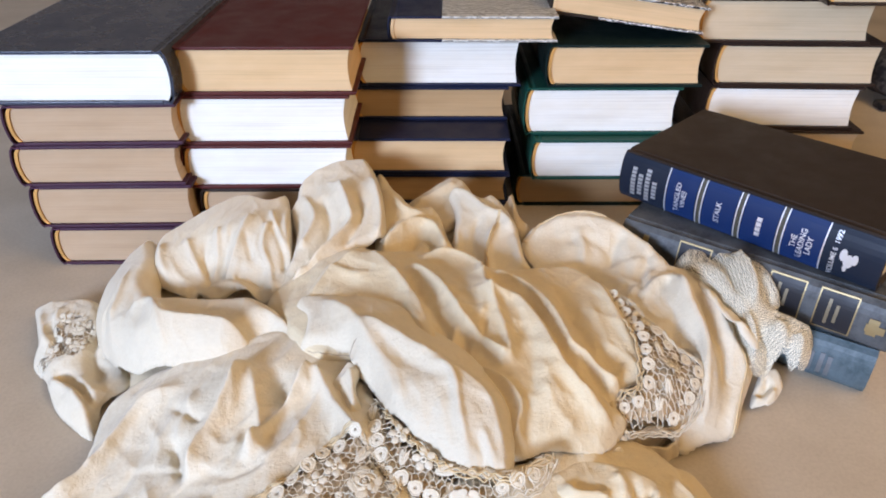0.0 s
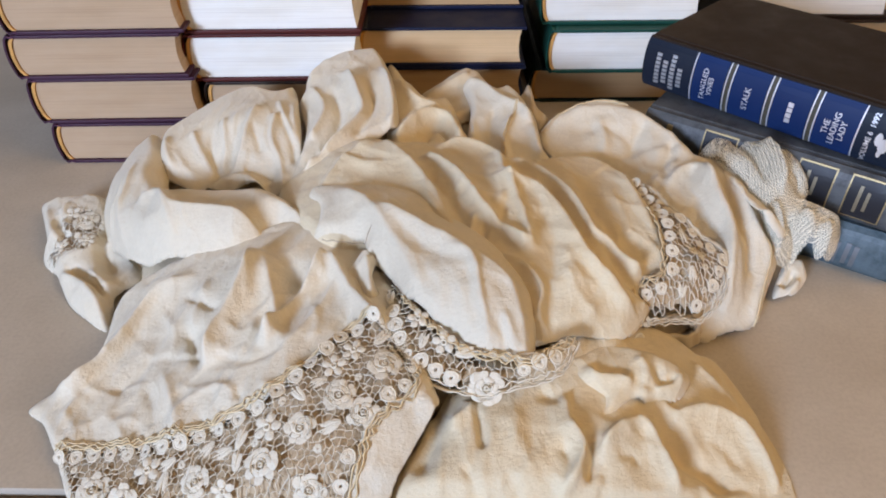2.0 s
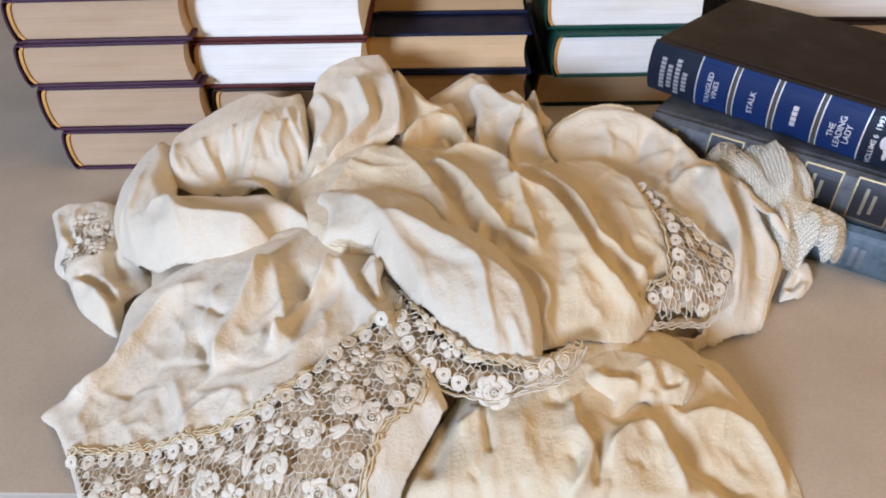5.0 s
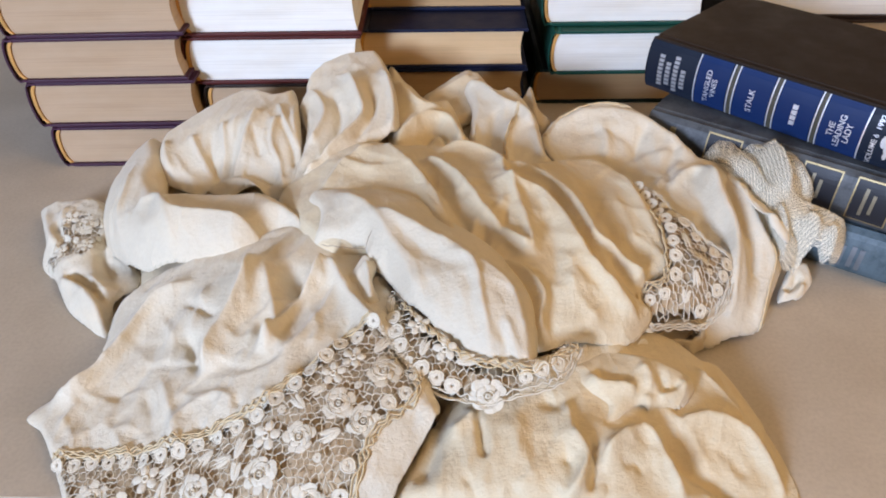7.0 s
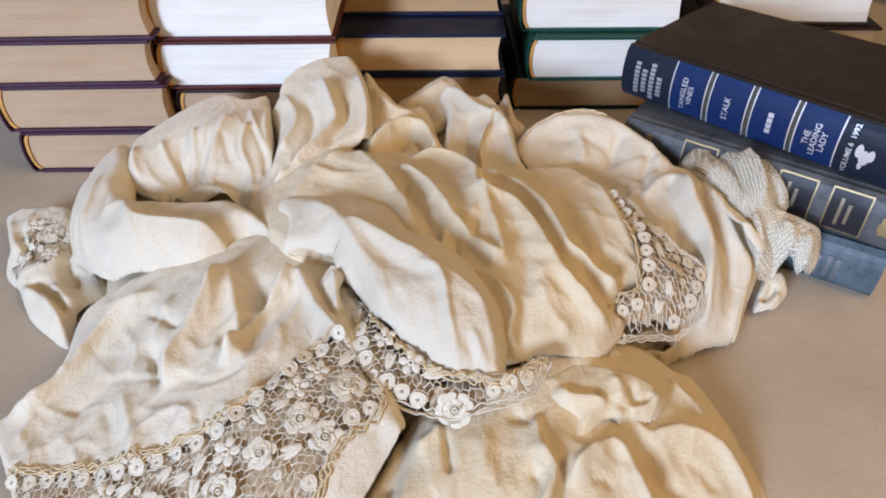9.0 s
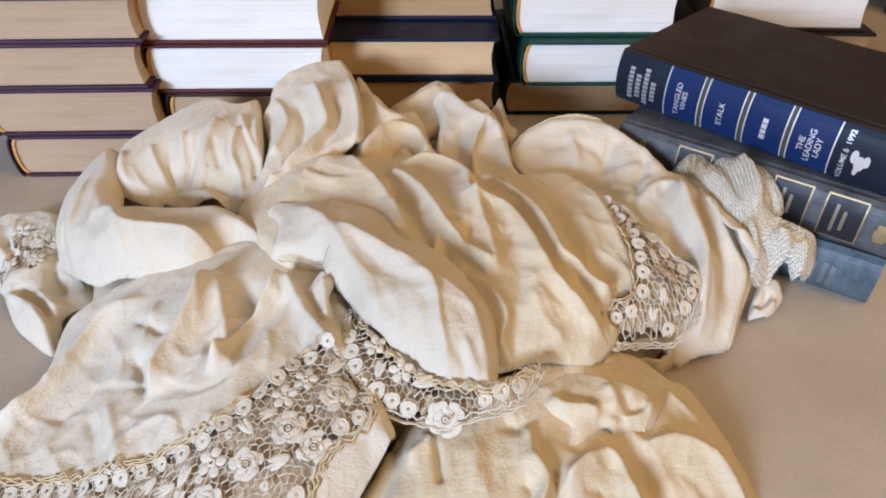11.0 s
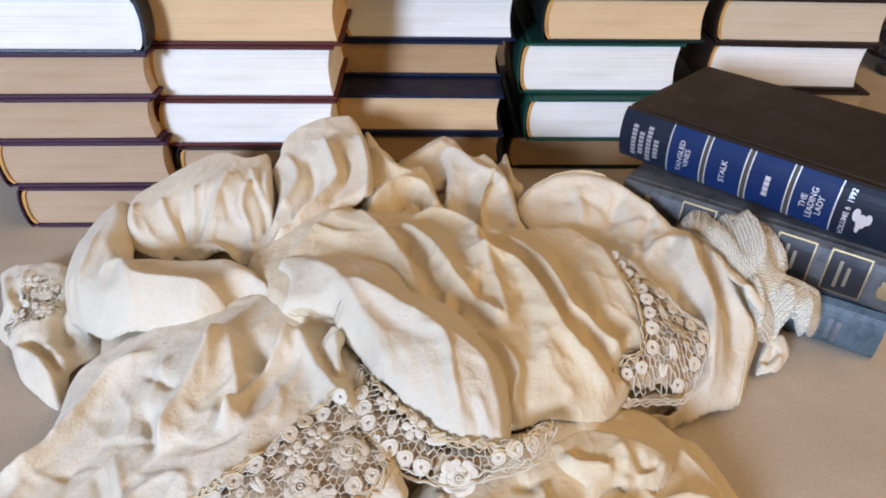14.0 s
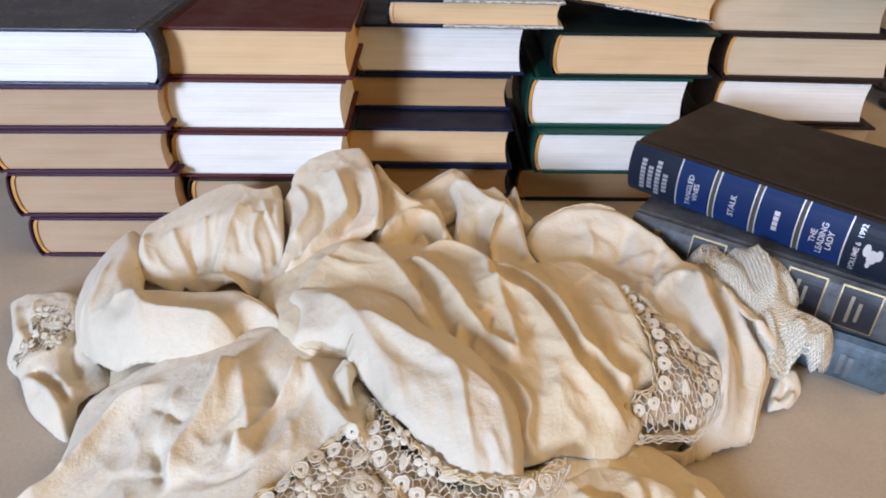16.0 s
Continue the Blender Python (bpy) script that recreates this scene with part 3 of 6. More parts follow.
def tube(bm, pts, r, sides=5, unit=0.01):
    """A round thread along points in centimetres."""
    rows = []
    for i, p in enumerate(pts):
        d = (Vector(pts[min(i + 1, len(pts) - 1)]) - Vector(pts[max(i - 1, 0)])).normalized()
        u = d.cross(Vector((0, 0, 1)))
        u = u.normalized() if u.length > 1e-3 else Vector((1, 0, 0))
        v = u.cross(d)
        rows.append([bm.verts.new((Vector(p) + (u * math.cos(2 * math.pi * k / sides) + v * math.sin(2 * math.pi * k / sides)) * r) * unit) for k in range(sides)])
    for a, b in zip(rows, rows[1:]):
        for k in range(sides):
            bm.faces.new((a[k], a[(k + 1) % sides], b[(k + 1) % sides], b[k]))


def motif_mesh(name, build):
    bm = bmesh.new()
    build(bm)
    for v in bm.verts:
        v.co *= 0.01
    me = bpy.data.meshes.new(name)
    bm.to_mesh(me)
    bm.free()
    me.shade_smooth()
    me.materials.append(LACE)
    return me


def rose(bm, seed=1):
    """An open rose: broad flat outer petals with corded rims, cupped inner ones and a coiled heart."""
    rng = random.Random(seed)
    for i in range(8):
        a = 2 * math.pi * i / 8 + rng.uniform(-0.2, 0.2)
        r = rng.uniform(0.58, 0.74)
        dome(bm, r * math.cos(a), r * math.sin(a), rng.uniform(0.20, 0.30), rng.uniform(0.24, 0.38), a + rng.uniform(-0.5, 0.5), 0.03)
    for i in range(5):
        a = 2 * math.pi * i / 5 + rng.uniform(-0.3, 0.3)
        dome(bm, 0.42 * math.cos(a), 0.38 * math.sin(a), rng.uniform(0.12, 0.2), rng.uniform(0.24, 0.36), a + rng.uniform(-0.6, 0.6), 0.06, 0.02)
    for k in range(4):
        r = rng.uniform(0.45, 0.75)
        a = rng.uniform(0, 6.28)
        tube(bm, [(r * math.cos(a + 0.3 * j), r * math.sin(a + 0.3 * j) * (1 - 0.04 * j), 0.07) for j in range(7)], 0.022, 4, 1.0)
    annulus(bm, 0, 0, 0.24, 0.33, 0.12, 14, 0.08, 1)
    annulus(bm, 0, 0, 0.05, 0.15, 0.14, 10, 0.08)


def blossom(bm):
    for i in range(5):
        a = 2 * math.pi * i / 5
        dome(bm, 0.42 * math.cos(a), 0.42 * math.sin(a), 0.26, 0.22, a, 0.06)
    annulus(bm, 0, 0, 0.07, 0.2, 0.09, 12)


def leaf(bm):
    """A stitched leaf: two halves beside a corded rib, with a short stem."""
    for side in (-1, 1):
        dome(bm, 0.05, side * 0.15, 0.52, 0.15, -side * 0.16, 0.04)
        dome(bm, 0.30, side * 0.10, 0.34, 0.10, -side * 0.35, 0.05)
    dome(bm, -0.08, 0.0, 0.72, 0.045, 0, 0.08)


RING = motif_mesh("lace_ring", lambda bm: (annulus(bm, 0, 0, 0.09, 0.40, 0.035, 14, 0.05), annulus(bm, 0, 0, 0.33, 0.44, 0.055, 16, 0.06, 2)))
ROSES = [motif_mesh("lace_rose", lambda bm, k=k: rose(bm, k)) for k in range(4)]
ROSE = ROSES[0]
BLOSSOM, LEAF = motif_mesh("lace_blossom", blossom), motif_mesh("lace_leaf", leaf)


def normal_at(height, x, y):
    x, y = np.array([x - 0.25, x + 0.25, x, x]), np.array([y, y, y - 0.25, y + 0.25])
    h = height(x, y)
    return Vector((-(h[1] - h[0]) / 0.5, -(h[3] - h[2]) / 0.5, 1)).normalized()


def lay(me, height, x, y, turn, parent, size=1.0, lift=0.05):
    n = normal_at(height, x, y)
    z = float(height(np.array([x]), np.array([y]))[0]) + lift
    ob = new(me.name.split(".")[0], me)
    ob.parent = parent
    ob.matrix_basis = Matrix.Translation(Vector((x, y, z)) * 0.01) @ n.to_track_quat("Z", "Y").to_matrix().to_4x4() @ pose(0, 0, 0, 0, 0, turn) @ Matrix.Diagonal((size, size, size, 1))
    return ob


def trim_line(name, points, height, parent, label, mat, r=0.05, wave=0.13, step=0.16, lift=0.08, strands=3):
    """A scalloped, stitched cord along a seam."""
    line = spline([p[:2] for p in points], 10)
    seg = np.r_[0, np.cumsum(np.hypot(*np.diff(line, axis=0).T))]
    s = np.arange(0, seg[-1], step)
    x, y = np.interp(s, seg, line[:, 0]), np.interp(s, seg, line[:, 1])
    dx, dy = np.gradient(x), np.gradient(y)
    n = np.hypot(dx, dy) + 1e-9
    bm = bmesh.new()
    for k in range(strands):
        off = wave * np.sin(s * (7.5 + 1.3 * k) + 2.1 * k + 1.5 * np.sin(s * 1.7)) * (0.6 + 0.4 * np.sin(s * 2.9 + k)) + (k - (strands - 1) / 2) * 0.13
        px, py = x - dy / n * off, y + dx / n * off
        pz = height(px, py) + lift + 0.03 * np.cos(s * 9 + k)
        tube(bm, np.stack([px, py, pz], -1).tolist(), r)
    return part(name, bm, mat, parent, label, True)


def lace(name, region, height, rows, label, seed, cell=0.21, interior=True, thread=0.03, roses=()):
    """A piece of lace: an uneven ground of threads, rings in rows along its edges, roses, blossoms and leaves between."""
    rng = np.random.default_rng(seed)
    line = spline([p[:2] for p in region], 7, True)
    lo, hi = line.min(0), line.max(0)
    pts, edges = {}, []
    w, h = cell * math.sqrt(3), cell * 1.5
    for j in range(int((hi[1] - lo[1]) / h) + 2):
        for i in range(int((hi[0] - lo[0]) / w) + 2):
            for k in (0, 1):
                x = lo[0] + (i + 0.5 * (j % 2)) * w
                y = lo[1] + j * h + (k - 0.5) * cell
                pts[i, j, k] = (x + rng.normal(0, cell * 0.27), y + rng.normal(0, cell * 0.27))
            edges.append(((i, j, 0), (i, j, 1)))
            for step in ((0, 1) if j % 2 else (-1, 0)):
                edges.append(((i, j, 1), (i + step, j + 1, 0)))
    edges = [(a, b) for a, b in edges if a in pts and b in pts]
    a = np.array([pts[e[0]] for e in edges])
    b = np.array([pts[e[1]] for e in edges])
    ok = inside(a[:, 0], a[:, 1], line) & inside(b[:, 0], b[:, 1], line)
    a, b = a[ok], b[ok]
    za, zb = height(a[:, 0], a[:, 1]), height(b[:, 0], b[:, 1])
    bm = bmesh.new()
    for p, q, zp, zq in zip(a, b, za, zb):
        tube(bm, [(p[0], p[1], zp), ((p[0] + q[0]) / 2 + rng.normal(0, 0.03), (p[1] + q[1]) / 2 + rng.normal(0, 0.03), (zp + zq) / 2 + 0.03), (q[0], q[1], zq)], thread * rng.uniform(0.7, 1.5), 3)
    trim = part(name, bm, LACE, garment, label, True)
    taken = []

    def free(x, y, r):
        return all((x - u) ** 2 + (y - v) ** 2 > (r + q) ** 2 for u, v, q in taken)

    for x, y in roses:
        lay(ROSES[rng.integers(4)], height, x, y, rng.uniform(0, 360), trim, rng.uniform(0.8, 0.98), 0.06)
        taken.append((x, y, 0.9))
    for points, offset, spacing in rows:
        l2 = spline([p[:2] for p in points], 10)
        seg = np.r_[0, np.cumsum(np.hypot(*np.diff(l2, axis=0).T))]
        for s in np.arange(spacing * 0.5, seg[-1], spacing):
            x, y = np.interp(s, seg, l2[:, 0]), np.interp(s, seg, l2[:, 1])
            x1, y1 = np.interp(s + 0.1, seg, l2[:, 0]), np.interp(s + 0.1, seg, l2[:, 1])
            n = math.hypot(x1 - x, y1 - y) + 1e-9
            o = offset + rng.normal(0, 0.05)
            x, y = x - (y1 - y) / n * o, y + (x1 - x) / n * o
            if free(x, y, 0.36):
                lay(RING, height, x, y, rng.uniform(0, 360), trim, rng.uniform(0.78, 0.98))
                taken.append((x, y, 0.42))
    if interior:
        for me, r, tries, size in ((ROSE, 0.95, 170, 0.98), (BLOSSOM, 0.54, 350, 1.0), (LEAF, 0.40, 900, 0.85), (RING, 0.20, 260, 0.5)):
            for _ in range(tries):
                x, y = rng.uniform(lo[0], hi[0]), rng.uniform(lo[1], hi[1])
                d = to_line(np.array([x]), np.array([y]), line, True)[0][0]
                if d > r * 0.85 and inside(np.array([x]), np.array([y]), line)[0] and free(x, y, r):
                    lay(ROSES[rng.integers(4)] if me is ROSE else me, height, x, y, rng.uniform(0, 360), trim, size * rng.uniform(0.85, 1.1), 0.06)
                    taken.append((x, y, r))
    return trim


def ribbon(name, points, width, mat, label, twist=0.0):
    """A narrow strip of cloth on edge, folded over along a line."""
    line = spline(points, 8)
    bm = bmesh.new()
    rows = []
    n = len(line)
    for i, p in enumerate(line):
        d = Vector(line[min(i + 1, n - 1)] - line[max(i - 1, 0)]).normalized()
        side = d.cross(Vector((0, 0, 1))).normalized()
        up = Vector((0, 0, 1)) * math.cos(twist) + side * math.sin(twist)
        prof = [(-0.5, 0.0), (-0.4, 0.10), (0.0, 0.17), (0.4, 0.12), (0.52, 0.0), (0.4, -0.10), (0.0, -0.07), (-0.4, -0.10)]
        wob = 0.06 * math.sin(i * 0.9)
        rows.append([bm.verts.new((Vector(p) + up * (a * width + width * 0.5) + side * (b + wob)) * 0.01) for a, b in prof])
    for a, b in zip(rows, rows[1:]):
        for k in range(8):
            bm.faces.new((a[k], a[(k + 1) % 8], b[(k + 1) % 8], b[k]))
    bm.faces.new(rows[0])
    bm.faces.new(rows[-1][::-1])
    return part(name, bm, mat, garment, label, True)


# ---- the garment's pieces ----
# the mass of cloth underneath
under = Sheet(
    ((-20.22, 37.09), (-20.44, 44.22), (-15.02, 47.99), (-8.07, 50.23), (-1.76, 51.11), (7.21, 48.05), (15.58, 45.31), (19.5, 40.6), (21.02, 35.41), (17.48, 29.04), (12.11, 25.5), (5.68, 23.14), (-0.23, 21.7), (-5.93, 21.02), (-12.45, 26.08), (-17.89, 32.06)),
    ((-13.14, 39.62, 3), (-5.25, 41.31, 4.2), (2.78, 40.89, 4.4), (10.3, 37.59, 4.2), (15.22, 34.01, 3.6), (-0.61, 30.07, 3.4), (-7.16, 28.55, 2.6), (5.84, 26.2, 2.6), (12.56, 28.35, 2.2), (-14.43, 33.32, 1.6), (-0.36, 24.75, 2.4), (-19.44, 35.81, 2), (-14.36, 46.16, 5), (-1.59, 49.09, 6), (15.09, 43.58, 5), (20.38, 34.15, 3), (11.79, 24.6, 2.5), (-0.13, 20.93, 2.5), (-11.94, 25.18, 2)),
    2.5, 2.0, 1.6, (30, 2))
# front skirt panel
skirt = Sheet(
    ((-20.44, 22.85), (-19.25, 23.91), (-17.63, 25.27), (-17.5, 27.24), (-17.7, 29.53), (-16.72, 30.93), (-14.66, 31.88), (-11.64, 31.84), (-9.57, 32.46), (-6.9, 33.17), (-4.25, 31.49), (-2.12, 30.16), (-0.59, 27.47), (0.23, 25.16), (0.96, 23.25), (1.75, 20.79), (2.1, 19.67), (1, 18.02), (-0.11, 16.3), (-0.86, 15.16), (-3.31, 14.34), (-7.36, 14.44), (-11.41, 15.06), (-15.19, 16.55), (-17.4, 19.61), (-19, 21.67)),
    ((-20.29, 22.7, 0.4), (-17.29, 19.74, 0.5), (-17, 27.4, 1.5), (-12.87, 18.61, 1.3), (-11.43, 24.27, 3), (-9.96, 28.46, 4.9), (-13.77, 29.19, 3.4), (-5.99, 21, 4.6), (-4.38, 25.4, 5.2), (-1.14, 21.69, 5.6), (1.12, 20.13, 5.2), (-2.28, 16.45, 3.6), (-7.68, 17.23, 2.4), (0.16, 16.7, 3.2), (-4.5, 29.8, 5.6), (-20.33, 22.74, 0.35), (-17.53, 25.13, 1.15), (-17.59, 29.37, 1.65), (-14.57, 31.71, 3.35), (-9.49, 32.27, 5.15), (-4.2, 31.3, 5.65), (-0.57, 27.3, 5.65), (0.97, 23.11, 5.45), (2.11, 19.56, 4.35), (-0.09, 16.21, 2.65), (-17.3, 19.51, 0.35)),
    0.6, 0.3, 0.8, (62, 2.6))
skirt.cuts.append(((-17.53, 20.04), (-14.63, 19.79), (-11.8, 19.62), (-9.36, 19.71), (-7.36, 20.12), (-5.71, 20.82), (-4.34, 22.13), (-2.94, 23.35), (-1.3, 24.35), (-0.23, 23.16), (1.14, 21.24), (0.99, 20.04), (-0.15, 19.16), (-1.01, 18.3), (-1.43, 17.03), (-2.01, 15.73), (-4.85, 14.67), (-10.25, 15.46), (-15.11, 16.69), (-16.63, 18.58)))
SKIRT_OPENING = skirt.cuts[0]
SKIRT_LACE = ((-17.53, 20.04, 0.45), (-14.63, 19.79, 0.8), (-11.8, 19.62, 1.6), (-9.36, 19.71, 2.6), (-7.36, 20.12, 3.5), (-5.71, 20.82, 4.4), (-4.34, 22.13, 5), (-2.94, 23.35, 5.3), (-1.3, 24.35, 5.6), (-0.23, 23.16, 5.6), (1.14, 21.24, 5.3), (0.99, 20.04, 5.1), (-0.15, 19.16, 4.8), (-1.01, 18.3, 4.5), (-1.43, 17.03, 4), (-2.01, 15.73, 3), (-4.85, 14.67, 0.9), (-10.25, 15.46, 0.4), (-15.11, 16.69, 0.2), (-16.63, 18.58, 0.3))
SKIRT_SEAM = ((-17.53, 20.04, 0.45), (-14.63, 19.79, 0.8), (-11.8, 19.62, 1.6), (-9.36, 19.71, 2.6), (-7.36, 20.12, 3.5), (-5.71, 20.82, 4.4), (-4.34, 22.13, 5), (-2.94, 23.35, 5.3), (-1.3, 24.35, 5.6))
SKIRT_HEM = ((1.14, 21.24, 5.3), (0.99, 20.04, 5.1), (-0.15, 19.16, 4.8), (-1.01, 18.3, 4.5), (-1.43, 17.03, 4), (-2.01, 15.73, 3))
# rolled bodice fold
roll = Sheet(
    ((-22.02, 38), (-22.28, 40.67), (-21.59, 42.81), (-20.7, 44.52), (-19.15, 45.48), (-17.22, 42.03), (-16.81, 39.09), (-15.51, 37.27), (-11.96, 36.74), (-8.86, 36.26), (-6.05, 33.65), (-5.76, 31.65), (-7.84, 32.77), (-9.22, 31.33), (-10.73, 30.8), (-13.37, 31.4), (-16.66, 32.27), (-19.19, 34.2), (-21, 36.21)),
    ((-14.27, 32.05, 6.2), (-18.82, 35.11, 4.4), (-10.11, 31.46, 6.2), (-18.77, 38.54, 5.4), (-8.12, 33.12, 6.2), (-18.14, 39.99, 5.6), (-12.12, 30.9, 5.4), (-16.03, 31.93, 4.6), (-12.1, 34.92, 5.8), (-21.2, 36.73, 2.75), (-20.75, 41.29, 4.35), (-18.34, 43.78, 5.75), (-16.1, 37.62, 5.75), (-11.42, 35.34, 6.15), (-5.71, 32.33, 6.75), (-7.45, 31.51, 6.35), (-10.25, 29.67, 4.95), (-16, 31.14, 3.75), (-20.22, 34.99, 2.75)),
    1.6, 1.9, 0.45, (-5, 3.5))
# wrinkled puff of the bodice
puff = Sheet(
    ((-18.24, 41.61), (-18.49, 44.17), (-16.67, 45.87), (-14.35, 47.3), (-12.29, 48.15), (-10.15, 47.24), (-9.19, 48.36), (-7.8, 42.38), (-7.61, 38.81), (-8.63, 37.82), (-11.2, 38.59), (-13.59, 38.63), (-16.12, 39.22), (-17.8, 40.48)),
    ((-15.25, 40.11, 6.4), (-12.07, 42.17, 7.4), (-9.98, 43.59, 7.5), (-8.84, 39.04, 4.3), (-11.03, 39.77, 5.9), (-13.11, 40.27, 3.9), (-15.25, 40.15, 4), (-16.8, 40.21, 5), (-8.77, 45.7, 7.3), (-17.83, 40.8, 5.1), (-16.28, 44.94, 6.3), (-11.97, 47.12, 7.4), (-8.94, 47.32, 7.5), (-7.41, 38.01, 6.3), (-10.94, 37.86, 4.1), (-15.77, 38.48, 3.9)),
    0.8, 1.0, 0.55, (75, 2.2))
# tall puff at the top
crown_fold = Sheet(
    ((-7.74, 40.25), (-7.69, 43.28), (-8.65, 45.66), (-8.19, 47.33), (-8.04, 48.91), (-5.98, 50.84), (-3.79, 51.19), (-2.74, 50.93), (-1.6, 47.64), (-0.95, 43.62), (-1.13, 41.84), (-3.38, 40.42), (-5.48, 38.43), (-7.71, 37.23), (-8.71, 37.4)),
    ((-5.32, 45.42, 8.3), (-2.95, 46.6, 8.6), (-1.71, 42.62, 7.5), (-6.98, 44.78, 7.3), (-5.65, 40.37, 6.6), (-7.82, 38.13, 4.9), (-3.46, 42.2, 7.3), (-7.52, 47.43, 7.8), (-7.57, 39.59, 6.2), (-8.46, 44.9, 6.8), (-7.86, 48.04, 8.2), (-3.67, 50.25, 8.9), (-1.52, 46.78, 8.5), (-1.06, 41.13, 7), (-5.35, 37.8, 6.2), (-8.53, 36.82, 4.8)),
    0.6, 0.8, 0.6, (70, 2.5))
# arched fold at the back
arch_fold = Sheet(
    ((-2.14, 50.96), (-0.19, 48.18), (1.13, 46.44), (2.82, 46.53), (3.92, 42.77), (4.73, 40.66), (1.62, 40.59), (-1.1, 40.53), (-1.87, 43.83)),
    ((-1.33, 45.76, 7.2), (0.78, 43.83, 6.6), (2.8, 43.75, 6.4), (1.6, 41.96, 5.6), (-0.75, 41.75, 6.2), (3.96, 41.25, 6), (-2.05, 49.96, 8.05), (1.16, 45.56, 7.05), (3.9, 41.98, 6.25), (1.64, 39.85, 6.05), (-1.78, 43, 6.85)),
    0.7, 0.9, 0.5, (-40, 2.5))
arch_fold.fold(((-1.36, 40.68), (0.8, 43.6), (2.6, 43.6), (3.63, 40.35)), 0.7, 0.5, 0.45, 0.15)
arch_fold.fold(((0.45, 41.02), (1.59, 43.25), (2.6, 42.41), (2.79, 40.67)), -0.8, 0.4, 0.4)
arch_fold.fold(((-1.42, 48.03), (0.34, 45.52), (2.4, 44.8)), 0.35, 0.5, 0.5)
back_fold = Sheet(
    ((0.27, 48.69), (2.39, 50.57), (4.42, 51.32), (5.95, 48.68), (4.91, 45.8), (2.8, 44.79), (1.11, 46.63)),
    ((2.39, 48.69, 6.4), (4.38, 49.87, 7), (4.5, 46.32, 6.4), (1.52, 47.61, 6), (2.81, 46.22, 6), (0.31, 47.89, 6.2), (4.39, 50.44, 7.3), (4.87, 45.04, 6.6), (1.13, 45.87, 6.2)),
    0.6, 0.8, 0.7, (20, 2))
back_fold.fold(((0.67, 47.73), (2.83, 49.2), (4.5, 49.89)), 0.4, 0.3, 0.4)
# flap that stands at the back
collar_flap = Sheet(
    ((3.46, 50.15), (4.54, 50.9), (6.24, 47.69), (7.31, 47.83), (8.7, 44.4), (9.15, 40.66), (9.5, 38.89), (6.34, 38.38), (4.71, 40.03), (3.81, 41.31), (4.27, 45.37)),
    ((4.5, 46.76, 7.1), (6.05, 44.26, 7), (8.02, 43.84, 7.2), (6.59, 39.72, 6), (4.76, 41.66, 6.2), (8.69, 39.92, 6.3), (3.44, 49.41, 6.75), (6.19, 46.98, 7.25), (8.61, 43.74, 7.25), (9.41, 38.34, 5.95), (4.68, 39.46, 5.95), (4.24, 44.71, 6.55)),
    0.5, 0.7, 0.45, (-60, 2.5))
collar_flap.fold(((3.61, 48.66), (4.96, 48.01), (6.49, 45.27), (7.82, 44), (8.49, 42.53)), 0.4, 0.3, 0.35, 0.15)
collar_flap.fold(((3.47, 47.9), (4.12, 44.69), (4.35, 41.42), (3.94, 40.26)), 0.3, 0.3, 0.3)
collar_flap.fold(((7.4, 43.64), (6.46, 41.01), (6.68, 38.28)), 0.35, 0.25, 0.3)
collar_flap.fold(((6.08, 44.98), (5.55, 42.05), (5.81, 39.17)), -0.25, 0.3, 0.3)
collar_flap.fold(((8.49, 42.39), (8.7, 40.24), (8.94, 38.67)), 0.25, 0.3, 0.3)
collar_tip = Sheet(
    ((7.66, 46.2), (8.38, 47.76), (8.87, 48.49), (9.27, 45.84), (9.97, 44.42), (9.24, 43.13), (8.35, 44.39)),
    ((8.65, 47.14, 7.1), (8.98, 44.97, 6.6), (8.2, 45.36, 6.4), (9.33, 44.24, 6.3), (7.59, 45.62, 6.5), (8.79, 47.86, 7.3), (9.88, 43.86, 6.5), (8.28, 43.84, 6.3)),
    0.4, 0.6, 0.4, (90, 2))
collar_tip.fold(((8.66, 47.45), (8.79, 45.38), (8.84, 43.5)), 0.35, 0.25, 0.25)
# cushion-like back and right edge of the bodice
bodice_edge = Sheet(
    ((8.99, 41.55), (9.7, 43.28), (11.31, 44.34), (14.17, 44.74), (16.33, 43.44), (17.89, 41.54), (18.87, 40.13), (19.42, 39.28), (21.47, 39.36), (22.49, 36.86), (22.82, 33.94), (23.42, 32.84), (22.01, 30.29), (21.08, 28.67), (19.03, 27.95), (17.56, 27.38), (16.67, 27.9), (17.98, 29.32), (18.72, 31.8), (16.26, 32.2), (14.85, 33.82), (12.97, 36.81), (10.33, 38.88)),
    ((13.72, 41.81, 6.7), (16.96, 38.69, 6.1), (18.29, 35.34, 5.9), (19.59, 33.63, 5.6), (19.6, 30.5, 4.2), (20.47, 29.01, 1.5), (18.22, 27.93, 1.2), (10.69, 41.91, 6), (20.69, 36.26, 5.9), (17.42, 29.47, 3.8), (14.22, 39.07, 5), (8.96, 41.34, 6.12), (11.27, 44.1, 7.12), (16.26, 43.21, 7.32), (18.79, 39.92, 6.42), (21.38, 39.16, 5.33), (22.73, 33.78, 3.73), (21.93, 30.16, 1.32), (18.96, 27.83, 0.72), (16.61, 27.78, 1.12), (18.65, 31.65, 4.13), (14.79, 33.65, 5.63), (10.29, 38.68, 5.72)),
    0.3, 0.25, 0.6, (-60, 2.8))
bodice_edge.fold(((9.76, 42.94), (12.41, 43.87), (15.45, 43.24), (17.82, 41.17), (18.33, 39.19)), 0.22, 0.3, 0.45, 0.1)
